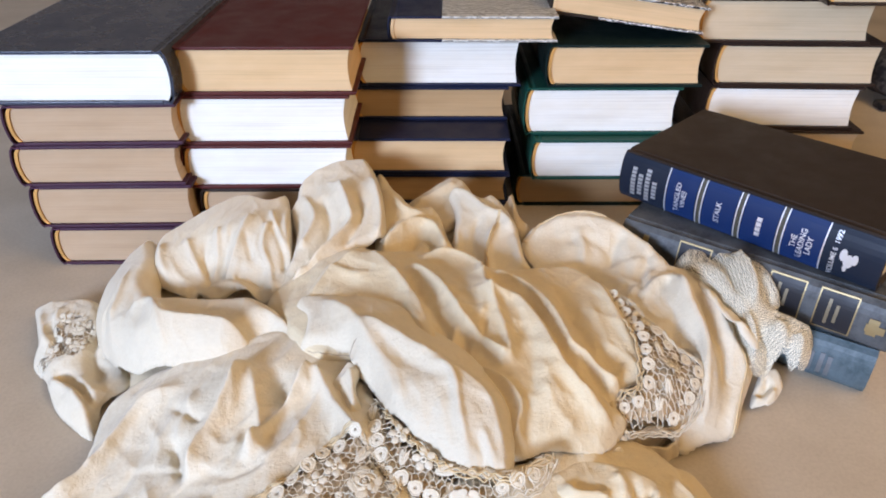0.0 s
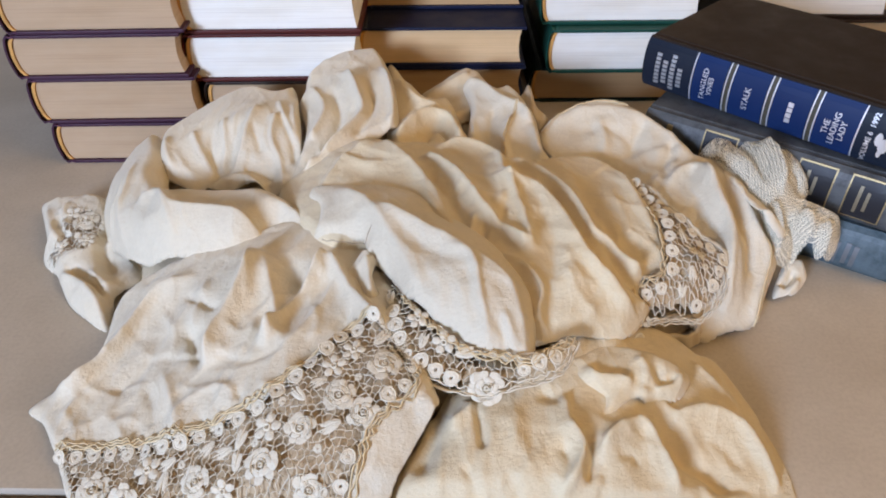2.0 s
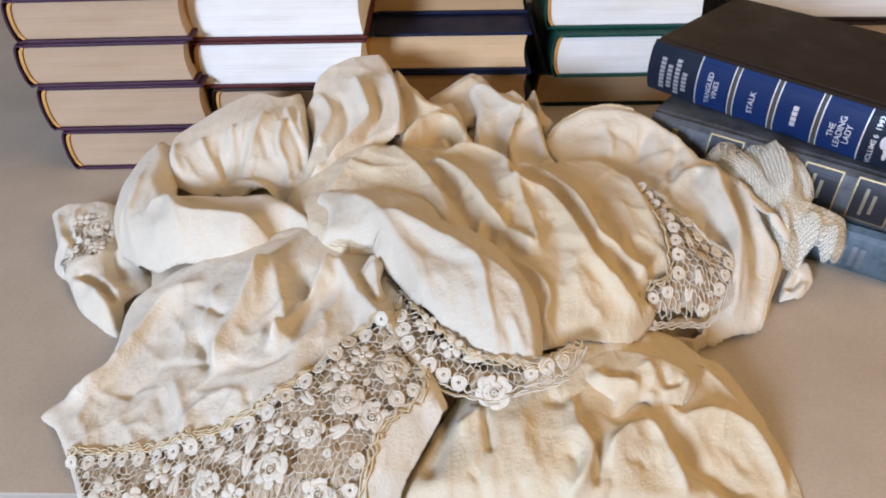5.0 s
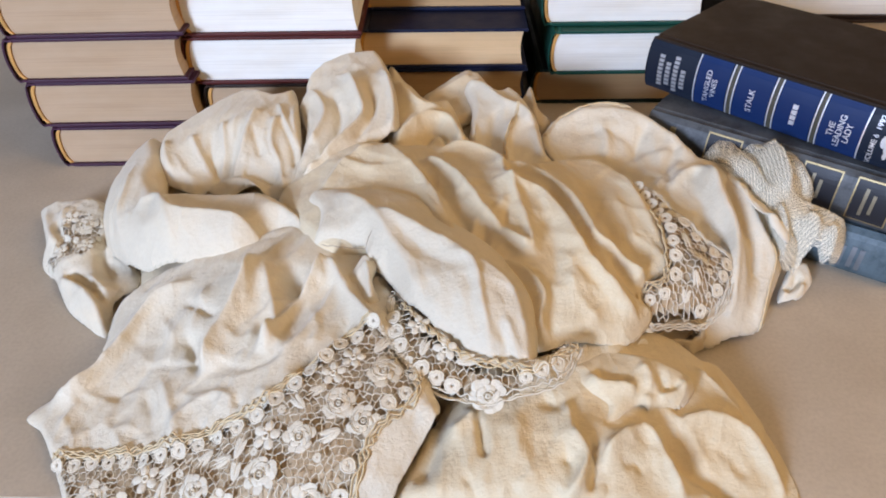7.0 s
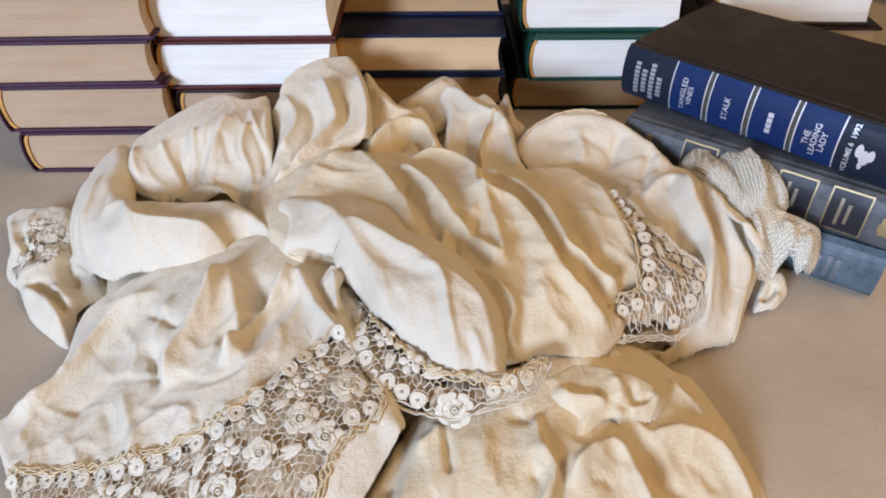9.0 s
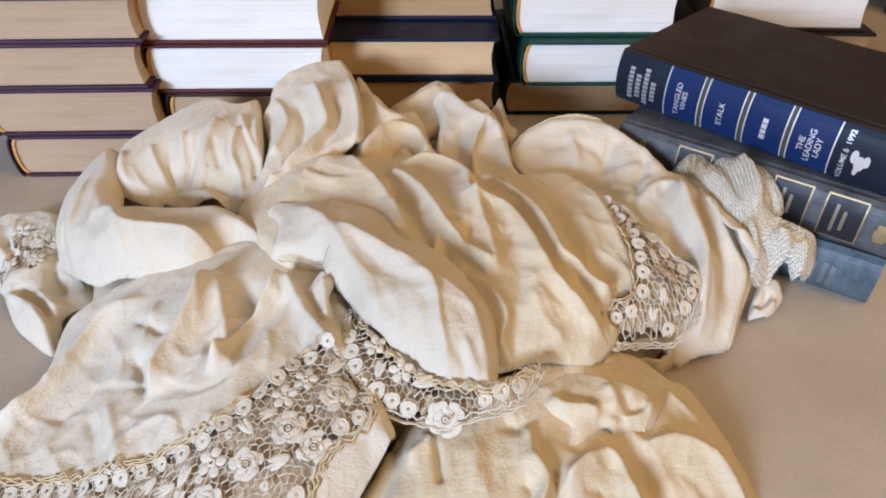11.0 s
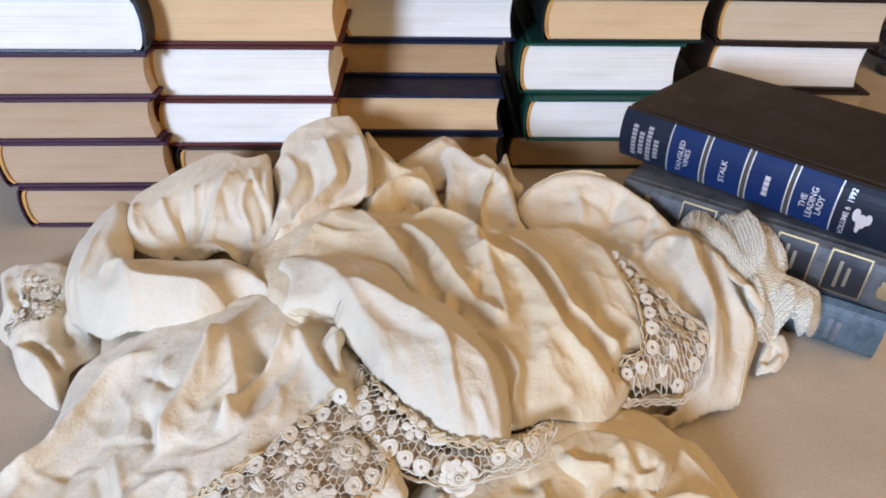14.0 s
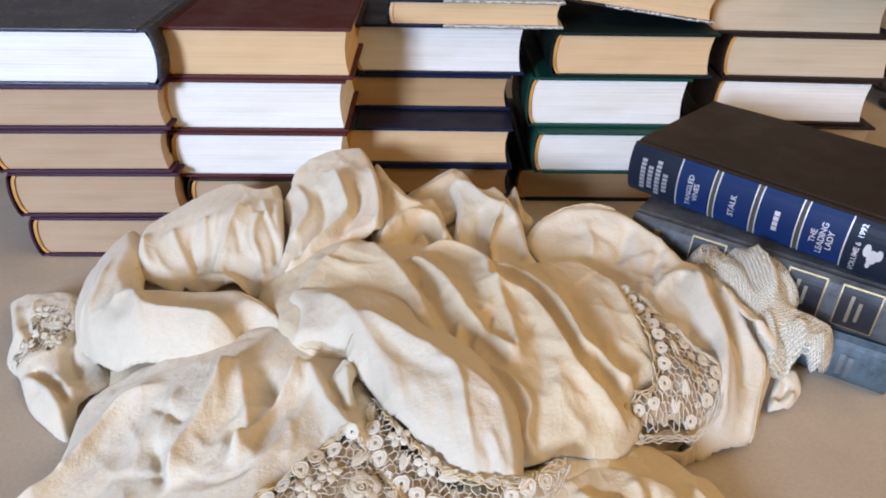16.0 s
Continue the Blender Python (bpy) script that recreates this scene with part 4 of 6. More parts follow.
bodice_edge.fold(((11.12, 42.46), (14.51, 41.86), (16.58, 39.44)), -0.2, 0.4, 0.5)
bodice_edge.fold(((13.1, 43.08), (13.47, 41.24), (13.12, 39.83)), 0.2, 0.3, 0.3)
bodice_edge.fold(((16.56, 42.63), (15.56, 41.11), (15.15, 39.47)), -0.35, 0.4, 0.4)
bodice_edge.fold(((18.35, 40.83), (17.15, 38.69), (16.45, 36.41)), -0.35, 0.4, 0.4)
bodice_edge.fold(((16.2, 35.61), (17.79, 37.14), (18.83, 37.07), (18.9, 35.09)), 0.5, 0.4, 0.4)
bodice_edge.fold(((18.72, 37.44), (19.15, 34.43), (19.55, 32.04), (19.14, 29.64), (18.78, 28.17)), 0.75, 0.5, 0.6, 0.2)
bodice_edge.fold(((20.19, 37.56), (20.48, 34.05), (21.12, 32.35), (20.28, 29.8)), -0.6, 0.35, 0.4)
bodice_edge.fold(((20.75, 37.2), (21.53, 33.85), (22.35, 32.1), (21.21, 29.55), (20.81, 28.49)), 0.55, 0.3, 0.35, 0.15)
bodice_edge.fold(((17.97, 34.07), (17.82, 31.52), (18.93, 29.86)), -0.3, 0.4, 0.5)
bodice_edge.fold(((17.42, 29.07), (16.78, 27.89), (17.12, 27.31)), 0.4, 0.5, 0.5)
# the broad central drape
drape = Sheet(
    ((-8.73, 37.53), (-6.4, 39.21), (-3.35, 40.6), (-2.51, 40.84), (-1.06, 40.49), (1.24, 40.8), (4.71, 40.52), (6.52, 38.68), (9.12, 38.64), (12.17, 38.92), (13.98, 36.82), (14.83, 34.17), (15.22, 31.44), (15.07, 29.36), (13.64, 28.28), (13.19, 27.34), (13.61, 26.5), (12.1, 24.75), (10.5, 24.3), (8.7, 24.05), (7.1, 23.5), (5.03, 24.29), (2.11, 27.79), (-0.78, 29.77), (-4.37, 30.05), (-7.44, 33.85)),
    ((-2.36, 38.64, 7.5), (-3.55, 35.55, 7), (-5.52, 34.3, 6.6), (0.74, 38.68, 6.9), (4.08, 33.02, 7.6), (1.41, 33.64, 7.2), (7.07, 29.33, 7.3), (8.6, 26.38, 6.6), (9.52, 33.68, 6.9), (13.06, 34.22, 6.5), (13.57, 28.89, 5.6), (11.8, 26.1, 5.1), (8.43, 24.08, 5.4), (10.86, 29.3, 6.5), (-0.46, 30.84, 7), (4.27, 28.5, 6.8), (-8.58, 37.02, 4.75), (-3.26, 39.99, 7.15), (-1.01, 39.9, 6.75), (4.69, 39.93, 6.55), (9.03, 38.08, 6.55), (13.82, 36.29, 6.45), (15.04, 30.99, 5.95), (13.49, 27.88, 5.65), (13.46, 26.35, 4.15), (10.52, 24.87, 4.9), (7.06, 23.8, 5.1), (2.12, 27.4, 5.75), (-4.27, 29.62, 5.95)),
    0.6, 0.7, 0.85, (-48, 3.2))
# tongue of cloth with a scalloped lace edge
tongue = Sheet(
    ((-5.26, 31.91), (-5.31, 30.93), (-3.76, 30.19), (-2.24, 29.73), (-1.81, 28.45), (-0.56, 27.04), (0.21, 25.58), (1.57, 23.93), (2.7, 22.78), (4.07, 22.02), (5.69, 21.83), (6.63, 21.65), (6.99, 23.5), (6.96, 25.53), (6.3, 27.4), (5.22, 28.98), (2.75, 31.5), (-0.31, 33.83), (-2.79, 34.73), (-5.67, 35.25), (-6.2, 34.28), (-5.32, 32.9)),
    ((-4.56, 30.25, 7), (-2.3, 30.71, 7.9), (-0.27, 28.73, 8.2), (2.73, 25.47, 8.2), (4.07, 23.45, 7.6), (4.85, 22.19, 6.4), (2.71, 23.04, 6.3), (0.72, 25.14, 6.8), (6.02, 25.72, 7.2), (-3.99, 33.56, 7.1), (6.39, 22.74, 6.2), (-5.13, 31.38, 6.3), (-3.66, 29.7, 5.8), (-1.73, 27.98, 6), (0.25, 25.16, 6), (2.7, 22.41, 5.7), (5.65, 21.48, 5.6), (6.92, 23.12, 5.8), (6.24, 26.94, 6.6), (2.75, 30.96, 7.2), (-2.7, 34.14, 7.1), (-6.05, 33.71, 6.6)),
    0.6, 0.8, 0.6, (-50, 3.2))
tongue_lace = Sheet(
    ((-0.57, 26.55), (-0.82, 24.86), (-0.26, 22.77), (0.52, 21.68), (1.75, 20.79), (2.96, 20.5), (4.35, 20.36), (5.64, 20.56), (6.56, 20.7), (8.1, 21.39), (9.03, 23.07), (8.29, 23.11), (6.75, 21.93), (4.05, 22.02), (2.43, 22.96), (1, 24.64), (0.07, 26.04)),
    ((-0.13, 24.24, 5.9), (0.05, 22.69, 5.5), (1.89, 21.85, 5.6), (1.88, 20.96, 4.8), (4.35, 21.13, 5.6), (4.35, 20.38, 4.3), (6.72, 21.47, 5.6), (6.71, 20.84, 4.8), (8.65, 22.64, 5.3), (-0.55, 26.38, 5.95), (-0.25, 22.63, 5.65), (1.76, 20.67, 4.95), (4.34, 20.24, 4.35), (6.54, 20.58, 4.95), (8.99, 22.93, 5.35), (6.72, 21.8, 5.95), (2.43, 22.81, 6.15), (0.08, 25.88, 6.25)),
    0.4, 0.3, 0.5, (0, 2.5))
TONGUE_LACE = ((-0.57, 26.55, 5.8), (-0.82, 24.86, 5.7), (-0.26, 22.77, 5.5), (0.52, 21.68, 5.2), (1.75, 20.79, 4.8), (2.96, 20.5, 4.4), (4.35, 20.36, 4.2), (5.64, 20.56, 4.4), (6.56, 20.7, 4.8), (8.1, 21.39, 5), (9.03, 23.07, 5.2), (8.29, 23.11, 5.4), (6.75, 21.93, 5.8), (4.05, 22.02, 6), (2.43, 22.96, 6), (1, 24.64, 6.1), (0.07, 26.04, 6.1))
TONGUE_SEAM = ((0.23, 25.37, 5.8), (1.59, 23.54, 5.8), (2.7, 22.41, 5.7), (4.05, 21.66, 5.6), (5.65, 21.48, 5.6), (6.58, 21.38, 5.5), (8.19, 22.46, 5.5), (9, 22.97, 5.3))
# lace inset on the right
side_lace = Sheet(
    ((13.86, 36.1), (15.42, 35.41), (16.64, 33.08), (17.68, 31.53), (19.22, 30.78), (18.38, 28.61), (17.08, 27.38), (15.74, 27.03), (13.67, 26.48), (11.77, 25.05), (13.11, 26.29), (13, 27.69), (14.63, 28.49), (14.88, 31.05), (14.58, 33.44)),
    ((14.23, 34.97, 6.6), (15.9, 31.73, 6.2), (17.24, 30.09, 5.4), (18.61, 29.65, 4.5), (16.69, 27.65, 3.3), (14.71, 27.69, 5.4), (13.48, 26.73, 4.2), (15.37, 27.04, 2.8), (12.37, 25.19, 3.4), (13.77, 35.8, 6.6), (16.53, 32.81, 6.1), (19.09, 30.54, 4.6), (16.98, 27.17, 3.1), (13.59, 26.28, 3), (13.03, 26.08, 4.2), (14.53, 28.26, 5.8), (14.48, 33.16, 6.4)),
    0.5, 0.4, 0.8, (0, 2.5))
side_lace.fold(((16.78, 29.79), (16.25, 28.16), (15.18, 26.9)), 0.4, 0.4, 0.4)
SIDE_LACE = ((13.86, 36.1, 6.4), (15.42, 35.41, 6.3), (16.64, 33.08, 5.9), (17.68, 31.53, 5.3), (19.22, 30.78, 4.4), (18.38, 28.61, 3.7), (17.08, 27.38, 2.9), (15.74, 27.03, 2.5), (13.67, 26.48, 2.8), (11.77, 25.05, 3.2), (13.11, 26.29, 4), (13, 27.69, 5), (14.63, 28.49, 5.6), (14.88, 31.05, 5.9), (14.58, 33.44, 6.2))
SIDE_SEAM = ((13.73, 35.65, 6.7), (14.43, 33.02, 6.5), (14.73, 30.67, 6.2), (14.49, 28.14, 5.9), (12.88, 27.35, 5.3), (12.99, 25.98, 4.3), (11.67, 24.77, 3.5))
SIDE_HEM = ((15.26, 34.96, 6.6), (16.47, 32.67, 6.2), (17.5, 31.14, 5.6), (19.03, 30.42, 4.7), (18.21, 28.28, 4), (16.93, 27.07, 3.2), (15.6, 26.73, 2.8), (13.55, 26.19, 3.1))
# lower skirt, falling over the edge of the table
lower_skirt = Sheet(
    ((-0.21, 16.9), (1.05, 19.16), (2.07, 21.03), (4.45, 23.44), (7.05, 23.65), (8.95, 24.84), (10.65, 25.96), (12.32, 26.46), (14.81, 26.88), (16.54, 25.8), (17.7, 25.4), (18.3, 24.15), (19.05, 22.2), (19.45, 19.9), (19.35, 17.4), (18.3, 15.14), (12.6, 14.32), (5.12, 14.18), (0.15, 14.59)),
    ((5.28, 18.38, 3.3), (2.67, 16.95, 2.8), (7.97, 19.06, 3.2), (10.54, 18.23, 2.6), (13.68, 19.54, 1.6), (17.59, 20.02, 0.9), (15.57, 21.8, 2.2), (11.56, 22.64, 3.4), (16.01, 24.22, 2), (6.89, 21.58, 3.4), (12.61, 17.23, 1.4), (5.18, 16.19, 2.2), (-0.19, 16.78, 1.7), (2.07, 20.87, 3), (7.02, 23.47, 4.2), (10.59, 25.76, 3.9), (14.73, 26.69, 2.4), (17.33, 25.14, 1.4), (18.36, 21.88, 0.7)),
    0.5, 0.4, 0.95, (-75, 2.6))
ruffle = Sheet(
    ((8, 22.74), (9.77, 23.89), (10.87, 24.38), (12.08, 23.91), (13.52, 23.59), (15.03, 22.87), (14.83, 22.13), (13.99, 21.36), (12.58, 21.02), (11.61, 21.03), (9.85, 19.71), (9.44, 20.02), (9.94, 21.19), (8.64, 21.9)),
    ((11.38, 22.42, 4.3), (13.9, 22.01, 3.7), (10.4, 21.42, 4), (9.71, 19.84, 3), (12.99, 21.08, 2.9), (8.9, 22.22, 3.7), (12.39, 21.58, 3.8), (7.94, 22.48, 3.7), (10.78, 24.1, 3.7), (13.4, 23.32, 3.9), (14.71, 21.88, 2.9), (12.47, 20.79, 2.3), (9.77, 19.49, 2.5), (9.86, 20.95, 3.3)),
    0.4, 0.6, 0.6, (30, 1.8))
ruffle.fold(((9.6, 22.56), (9.92, 21.88), (11.27, 21.71), (11.75, 21.41)), 0.35, 0.25, 0.3)
ruffle.fold(((9.77, 22.57), (10.55, 22.29), (11.64, 22.08)), -0.3, 0.22, 0.22)
ruffle.fold(((8.79, 21.58), (9.74, 20.26), (9.53, 19.45)), 0.35, 0.4, 0.4)
ruffle.fold(((10.29, 21.33), (10.08, 20.63), (9.6, 19.92)), -0.35, 0.3, 0.3)
ruffle.fold(((9.67, 19.51), (11.46, 20.82), (12.81, 21.43)), 0.4, 0.25, 0.35)
ruffle.fold(((13.09, 22.91), (13.35, 21.85), (14.31, 22.27)), -0.4, 0.3, 0.3)
ruffle.fold(((14.65, 22.41), (13.73, 21.76), (12.81, 21.34)), 0.35, 0.25, 0.25)
ruffle.fold(((12.06, 23), (12.52, 22.4), (12.42, 21.64)), 0.25, 0.3, 0.3)
# small flap beside the tongue
side_flap = Sheet(
    ((-3.44, 27.37), (-2.72, 28.41), (-2.11, 29.2), (-1.35, 28.31), (-1.51, 27.03), (-1.1, 26.02), (-2.05, 25.72)),
    ((-2, 27.96, 6.5), (-2.39, 26.58, 5.7), (-1.58, 26.03, 5.8), (-3.39, 27.14, 5.4), (-2.07, 28.95, 6.4), (-1.47, 26.8, 6.1), (-2.01, 25.51, 5.4)),
    0.35, 0.4, 0.6, (70, 2))
side_flap.fold(((-1.98, 28.21), (-1.61, 26.91), (-1.52, 25.49)), 0.4, 0.2, 0.3, 0.1)
side_flap.fold(((-2.63, 27.66), (-2.23, 26.55), (-2.02, 25.71)), -0.25, 0.25, 0.25)
# sleeve with a lace patch
sleeve = Sheet(
    ((-27.72, 41.09), (-26.8, 40.95), (-24.49, 41.07), (-22.05, 40.11), (-20.18, 36.96), (-17.9, 34.16), (-17.58, 32.92), (-18.59, 31.18), (-18.39, 28.9), (-20.11, 29.88), (-21.9, 31.42), (-23.55, 33.77), (-25.34, 35.53), (-25.69, 37.4)),
    ((-23.51, 38.26, 2.6), (-25.89, 39.39, 1.8), (-22.27, 34.98, 2.2), (-24.16, 35.28, 1), (-20.33, 31.43, 1.4), (-19.58, 34.17, 1.4), (-18.62, 30.11, 0.7), (-21.76, 31.67, 0.7), (-27.36, 40.59, 1.55), (-24.16, 40.56, 2.35), (-19.91, 36.5, 1.95), (-17.34, 32.53, 1.35), (-18.14, 28.56, 0.55), (-21.61, 31.05, 0.55), (-25.02, 35.11, 0.65)),
    0.7, 0.7, 0.9, (-40, 2.2))
sleeve.fold(((-26.59, 39.94), (-25.19, 37.39), (-23.6, 35.53)), 0.35, 0.35, 0.35)
sleeve.fold(((-25.19, 38.83), (-23.46, 36.11), (-21.9, 34.75)), -0.3, 0.3, 0.3)
sleeve.fold(((-23.44, 33.37), (-20.89, 31.94), (-18.26, 29.37)), 0.4, 0.3, 0.35)
sleeve.fold(((-22.83, 33.78), (-20.85, 32.61), (-18.92, 30.62)), -0.45, 0.3, 0.3)
sleeve.fold(((-21.01, 33.3), (-19.4, 31.86), (-18.33, 30.64)), 0.3, 0.3, 0.3)
sleeve.fold(((-20.85, 37.27), (-20.48, 34.88), (-18.99, 32.54)), -0.5, 0.5, 0.5)
sleeve.fold(((-17.65, 32.67), (-16.87, 31.29), (-16.24, 30.38)), 0.5, 0.3, 0.3)
sleeve.fold(((-24.68, 39.9), (-24.1, 37.47), (-22.28, 36.03)), 0.25, 0.3, 0.3)
SLEEVE_LACE = ((-24.19, 38.26, 2.7), (-22.92, 38.51, 2.9), (-21.48, 37.91, 2.6), (-20.95, 36.69, 2.3), (-21.4, 34.68, 2.2), (-22.72, 34.64, 2.1), (-24.34, 34.34, 0.9), (-24.97, 35.47, 1.1), (-23.95, 35.98, 1.9))
sleeve.cuts.append(tuple(p[:2] for p in SLEEVE_LACE))
# gathered net ruffle by the books
net_ruffle = Sheet(
    ((19.81, 39.82), (20.82, 41.37), (22.55, 42.32), (24.27, 41.78), (24.82, 40.1), (25.38, 38.43), (25.61, 37.04), (25.78, 36), (25.15, 35.4), (26.26, 34.94), (27.44, 34.24), (26.76, 32.7), (25.61, 32.23), (25.15, 32.93), (23.99, 32.52), (22.85, 32.6), (22.23, 34.59), (21.5, 36.94)),
    ((20.94, 38.9, 6.8), (23.22, 39.25, 7), (23.76, 35.82, 7), (22.76, 34.22, 6), (21.72, 35.49, 6.4), (25.35, 32.92, 4.8), (24.83, 32.53, 3.8), (23.18, 32.85, 4), (24.71, 35.38, 5.6), (19.47, 39.01, 6.1), (22.15, 41.44, 6.7), (24.36, 39.26, 6.9), (25.15, 36.27, 6.7), (24.71, 34.71, 5.3), (26.98, 33.59, 4.5), (25.21, 31.65, 3.1), (23.62, 31.94, 2.5), (21.87, 33.93, 4.5)),
    0.6, 1.0, 0.35, (-60, 2))
net_ruffle.fold(((20, 39.3), (20.82, 37.62), (21.34, 35.64)), 0.75, 0.3, 0.3)
net_ruffle.fold(((21.93, 40.81), (22.42, 38.05), (22.69, 35.35)), -0.6, 0.3, 0.3)
net_ruffle.fold(((23.16, 39.48), (23.46, 36.33), (23.49, 34.71)), 0.75, 0.35, 0.35)
net_ruffle.fold(((24.04, 37.05), (24.89, 36.04), (24.49, 34.9)), -0.52, 0.25, 0.25)
net_ruffle.fold(((24.11, 33.86), (25.03, 33.15), (24.91, 31.72)), 0.75, 0.4, 0.4)
net_ruffle.fold(((23.57, 34), (24.2, 33.04), (24.17, 32.14)), -0.75, 0.3, 0.3)
net_ruffle.fold(((22.46, 34.5), (23.07, 33.31), (23.07, 32.04)), 0.68, 0.3, 0.3)
net_ruffle.fold(((25.82, 33.42), (26.03, 32.7), (25.59, 31.83)), 0.52, 0.25, 0.25)
net_ruffle.fold(((21.89, 36.25), (22.28, 34.58), (22.55, 33.17)), -0.52, 0.25, 0.25)
net_band = Sheet(
    ((21.18, 38.73), (21.48, 37.36), (22.13, 35.39), (23.2, 33.85), (23.48, 33.2), (23.12, 32.55), (22.51, 32.61), (21.6, 33.55), (20.9, 35.41), (20.57, 37.37)),
    ((20.57, 35.19, 6.4), (21.38, 33.36, 6.2), (22.39, 32.46, 5.6), (22.87, 32.35, 4.4), (21.03, 38.41, 5.8), (21.98, 35.11, 5.6), (23.32, 32.94, 4.8), (22.36, 32.35, 4.4), (20.75, 35.12, 5.6)),
    0.3, 0.4, 0.8, (0, 2.5))
net_band.fold(((20.71, 37.11), (21.31, 33.65), (23.02, 33.34)), 0.3, 0.2, 0.2)
loop_fold = Sheet(
    ((23.24, 31.44), (23.69, 32.48), (24.42, 33.43), (25.4, 33.53), (25.62, 32.78), (25.36, 32.21), (24.33, 31.33)),
    ((24.17, 31.97, 1.3), (24.74, 32.47, 1.8), (23.78, 31.48, 0.8), (23.07, 31.18, 0.55), (24.23, 33.14, 1.75), (25.42, 32.49, 1.45), (24.15, 31.07, 0.55)),
    0.4, 0.5, 0.3, (60, 2))
loop_fold.fold(((23.31, 31.19), (24, 31.28), (24.91, 31.98)), 0.35, 0.2, 0.2, 0.1)
loop_fold.fold(((23.67, 31.86), (24.23, 32.18), (24.67, 32.64)), -0.5, 0.22, 0.22, 0.1)
LOOP = ((23.5, 32.13, 1.4), (24.35, 33.3, 1.8), (25.49, 33.44, 1.2), (25.22, 32.37, 0.7), (24.04, 31.38, 0.4), (23.26, 31.39, 0.4))
LOOP_TWO = ((14.1, 27.47, 1.6), (15.79, 27.9, 1.8), (17.03, 27.54, 1.6), (17.15, 27.13, 1), (16.51, 26.71, 0.7), (15.02, 26.63, 0.8))
EDGE_SEAM = ((20.84, 37.96, 6), (21.63, 34.14, 5), (22.43, 32.23, 3.4), (21.55, 29.98, 1.5), (20.93, 28.47, 1.1))
TONGUE_STITCH = ((-4.62, 29.99, 7.2), (-3.49, 29.66, 7.4), (-2.54, 29.62, 7.5), (-1.58, 29.5, 7.7))
FLAP_SEAM = ((7.53, 44.28, 7.2), (6.93, 42.36, 6.9), (6.35, 40.38, 6.4), (6.5, 38.3, 6))
BACK_HEM = ((9.3, 42.18, 6.4), (10.85, 43.92, 7), (13.35, 44.6, 7.2), (15.62, 43.88, 7.2))

# the larger folds and creases of the crepe, sheet by sheet
skirt.fold(((-11.99, 29.50), (-14.57, 28.56), (-15.88, 26.16), (-17.51, 23.90), (-19.17, 23.38)), 0.67, 0.45, 0.8)
skirt.fold(((-12.62, 29.47), (-13.20, 27.05), (-13.63, 24.73), (-14.72, 23.28), (-16.37, 23.13)), -0.23, 0.72, 0.54)
skirt.fold(((-11.11, 28.91), (-11.44, 26.78), (-11.49, 25.44)), 0.25, 0.5, 0.4)
skirt.fold(((-12.61, 28.32), (-11.25, 27.20), (-10.01, 26.59)), -0.3, 0.22, 0.3)
skirt.fold(((-8.44, 30.21), (-8.84, 27.47), (-9.42, 25.82), (-10.01, 24.32), (-10.15, 23.05)), 0.9, 0.8, 0.34, 0.15)
skirt.fold(((-11.92, 26.25), (-11.11, 24.68), (-10.21, 22.90)), -0.4, 0.3, 0.36)
skirt.fold(((-9.01, 28.06), (-9.35, 26.31), (-9.87, 24.76)), -0.2, 0.24, 0.42)
skirt.fold(((-8.05, 30.00), (-7.16, 27.18), (-6.56, 25.13), (-6.73, 22.63)), 0.34, 0.4, 0.5)
skirt.fold(((-6.93, 29.75), (-5.46, 27.16), (-5.89, 25.22), (-6.64, 23.83)), -0.72, 0.72, 0.84)
skirt.fold(((-4.23, 29.26), (-5.01, 27.33), (-5.99, 25.43), (-7.15, 23.27)), 0.84, 0.6, 0.35, 0.15)
skirt.fold(((-4.23, 29.26), (-2.89, 26.68), (-1.65, 24.79), (-0.67, 23.48)), 0.62, 0.45, 0.5, 0.15)
skirt.fold(((-2.16, 25.50), (-3.16, 23.70), (-4.20, 22.72), (-4.89, 21.48)), -0.45, 0.48, 0.48)
skirt.fold(((-3.46, 27.61), (-4.02, 25.75), (-5.09, 23.69), (-6.08, 22.43)), 0.22, 0.4, 0.34)
skirt.fold(((-14.82, 24.64), (-11.92, 24.10), (-9.43, 23.47), (-7.49, 22.60), (-5.58, 23.03), (-4.54, 23.97)), -0.09, 0.16, 0.24)
skirt.fold(((-14.79, 25.07), (-12.01, 24.45), (-9.50, 23.81)), 0.05, 0.34, 0.17)
skirt.fold(((-9.89, 22.64), (-7.57, 22.21), (-5.22, 22.64)), 0.06, 0.17, 0.4)
skirt.fold(((-13.93, 23.45), (-12.61, 21.48), (-12.47, 20.23)), -0.14, 0.42, 0.3)
skirt.fold(((-12.81, 23.66), (-11.63, 21.56), (-10.66, 19.29)), 0.25, 0.52, 0.34)
skirt.fold(((-10.03, 20.53), (-9.05, 19.59), (-8.37, 18.72)), -0.18, 0.24, 0.3)
skirt.fold(((-8.04, 21.43), (-7.06, 19.74), (-7.33, 19.17)), -0.18, 0.24, 0.36)
skirt.fold(((-11.18, 20.10), (-10.65, 21.14), (-9.00, 21.57), (-7.56, 20.54)), 0.22, 0.34, 0.34)
skirt.fold(((-6.79, 21.35), (-5.70, 20.05), (-5.89, 19.31)), 0.18, 0.4, 0.29)
skirt.fold(((-17.59, 22.83), (-16.25, 21.58), (-15.42, 20.14)), -0.04, 0.24, 0.3)
skirt.fold(((-18.25, 22.40), (-17.04, 21.24), (-16.31, 19.97)), 0.1, 0.29, 0.34)
skirt.fold(((-15.55, 21.79), (-14.30, 20.60), (-13.34, 19.19)), 0.12, 0.29, 0.4)
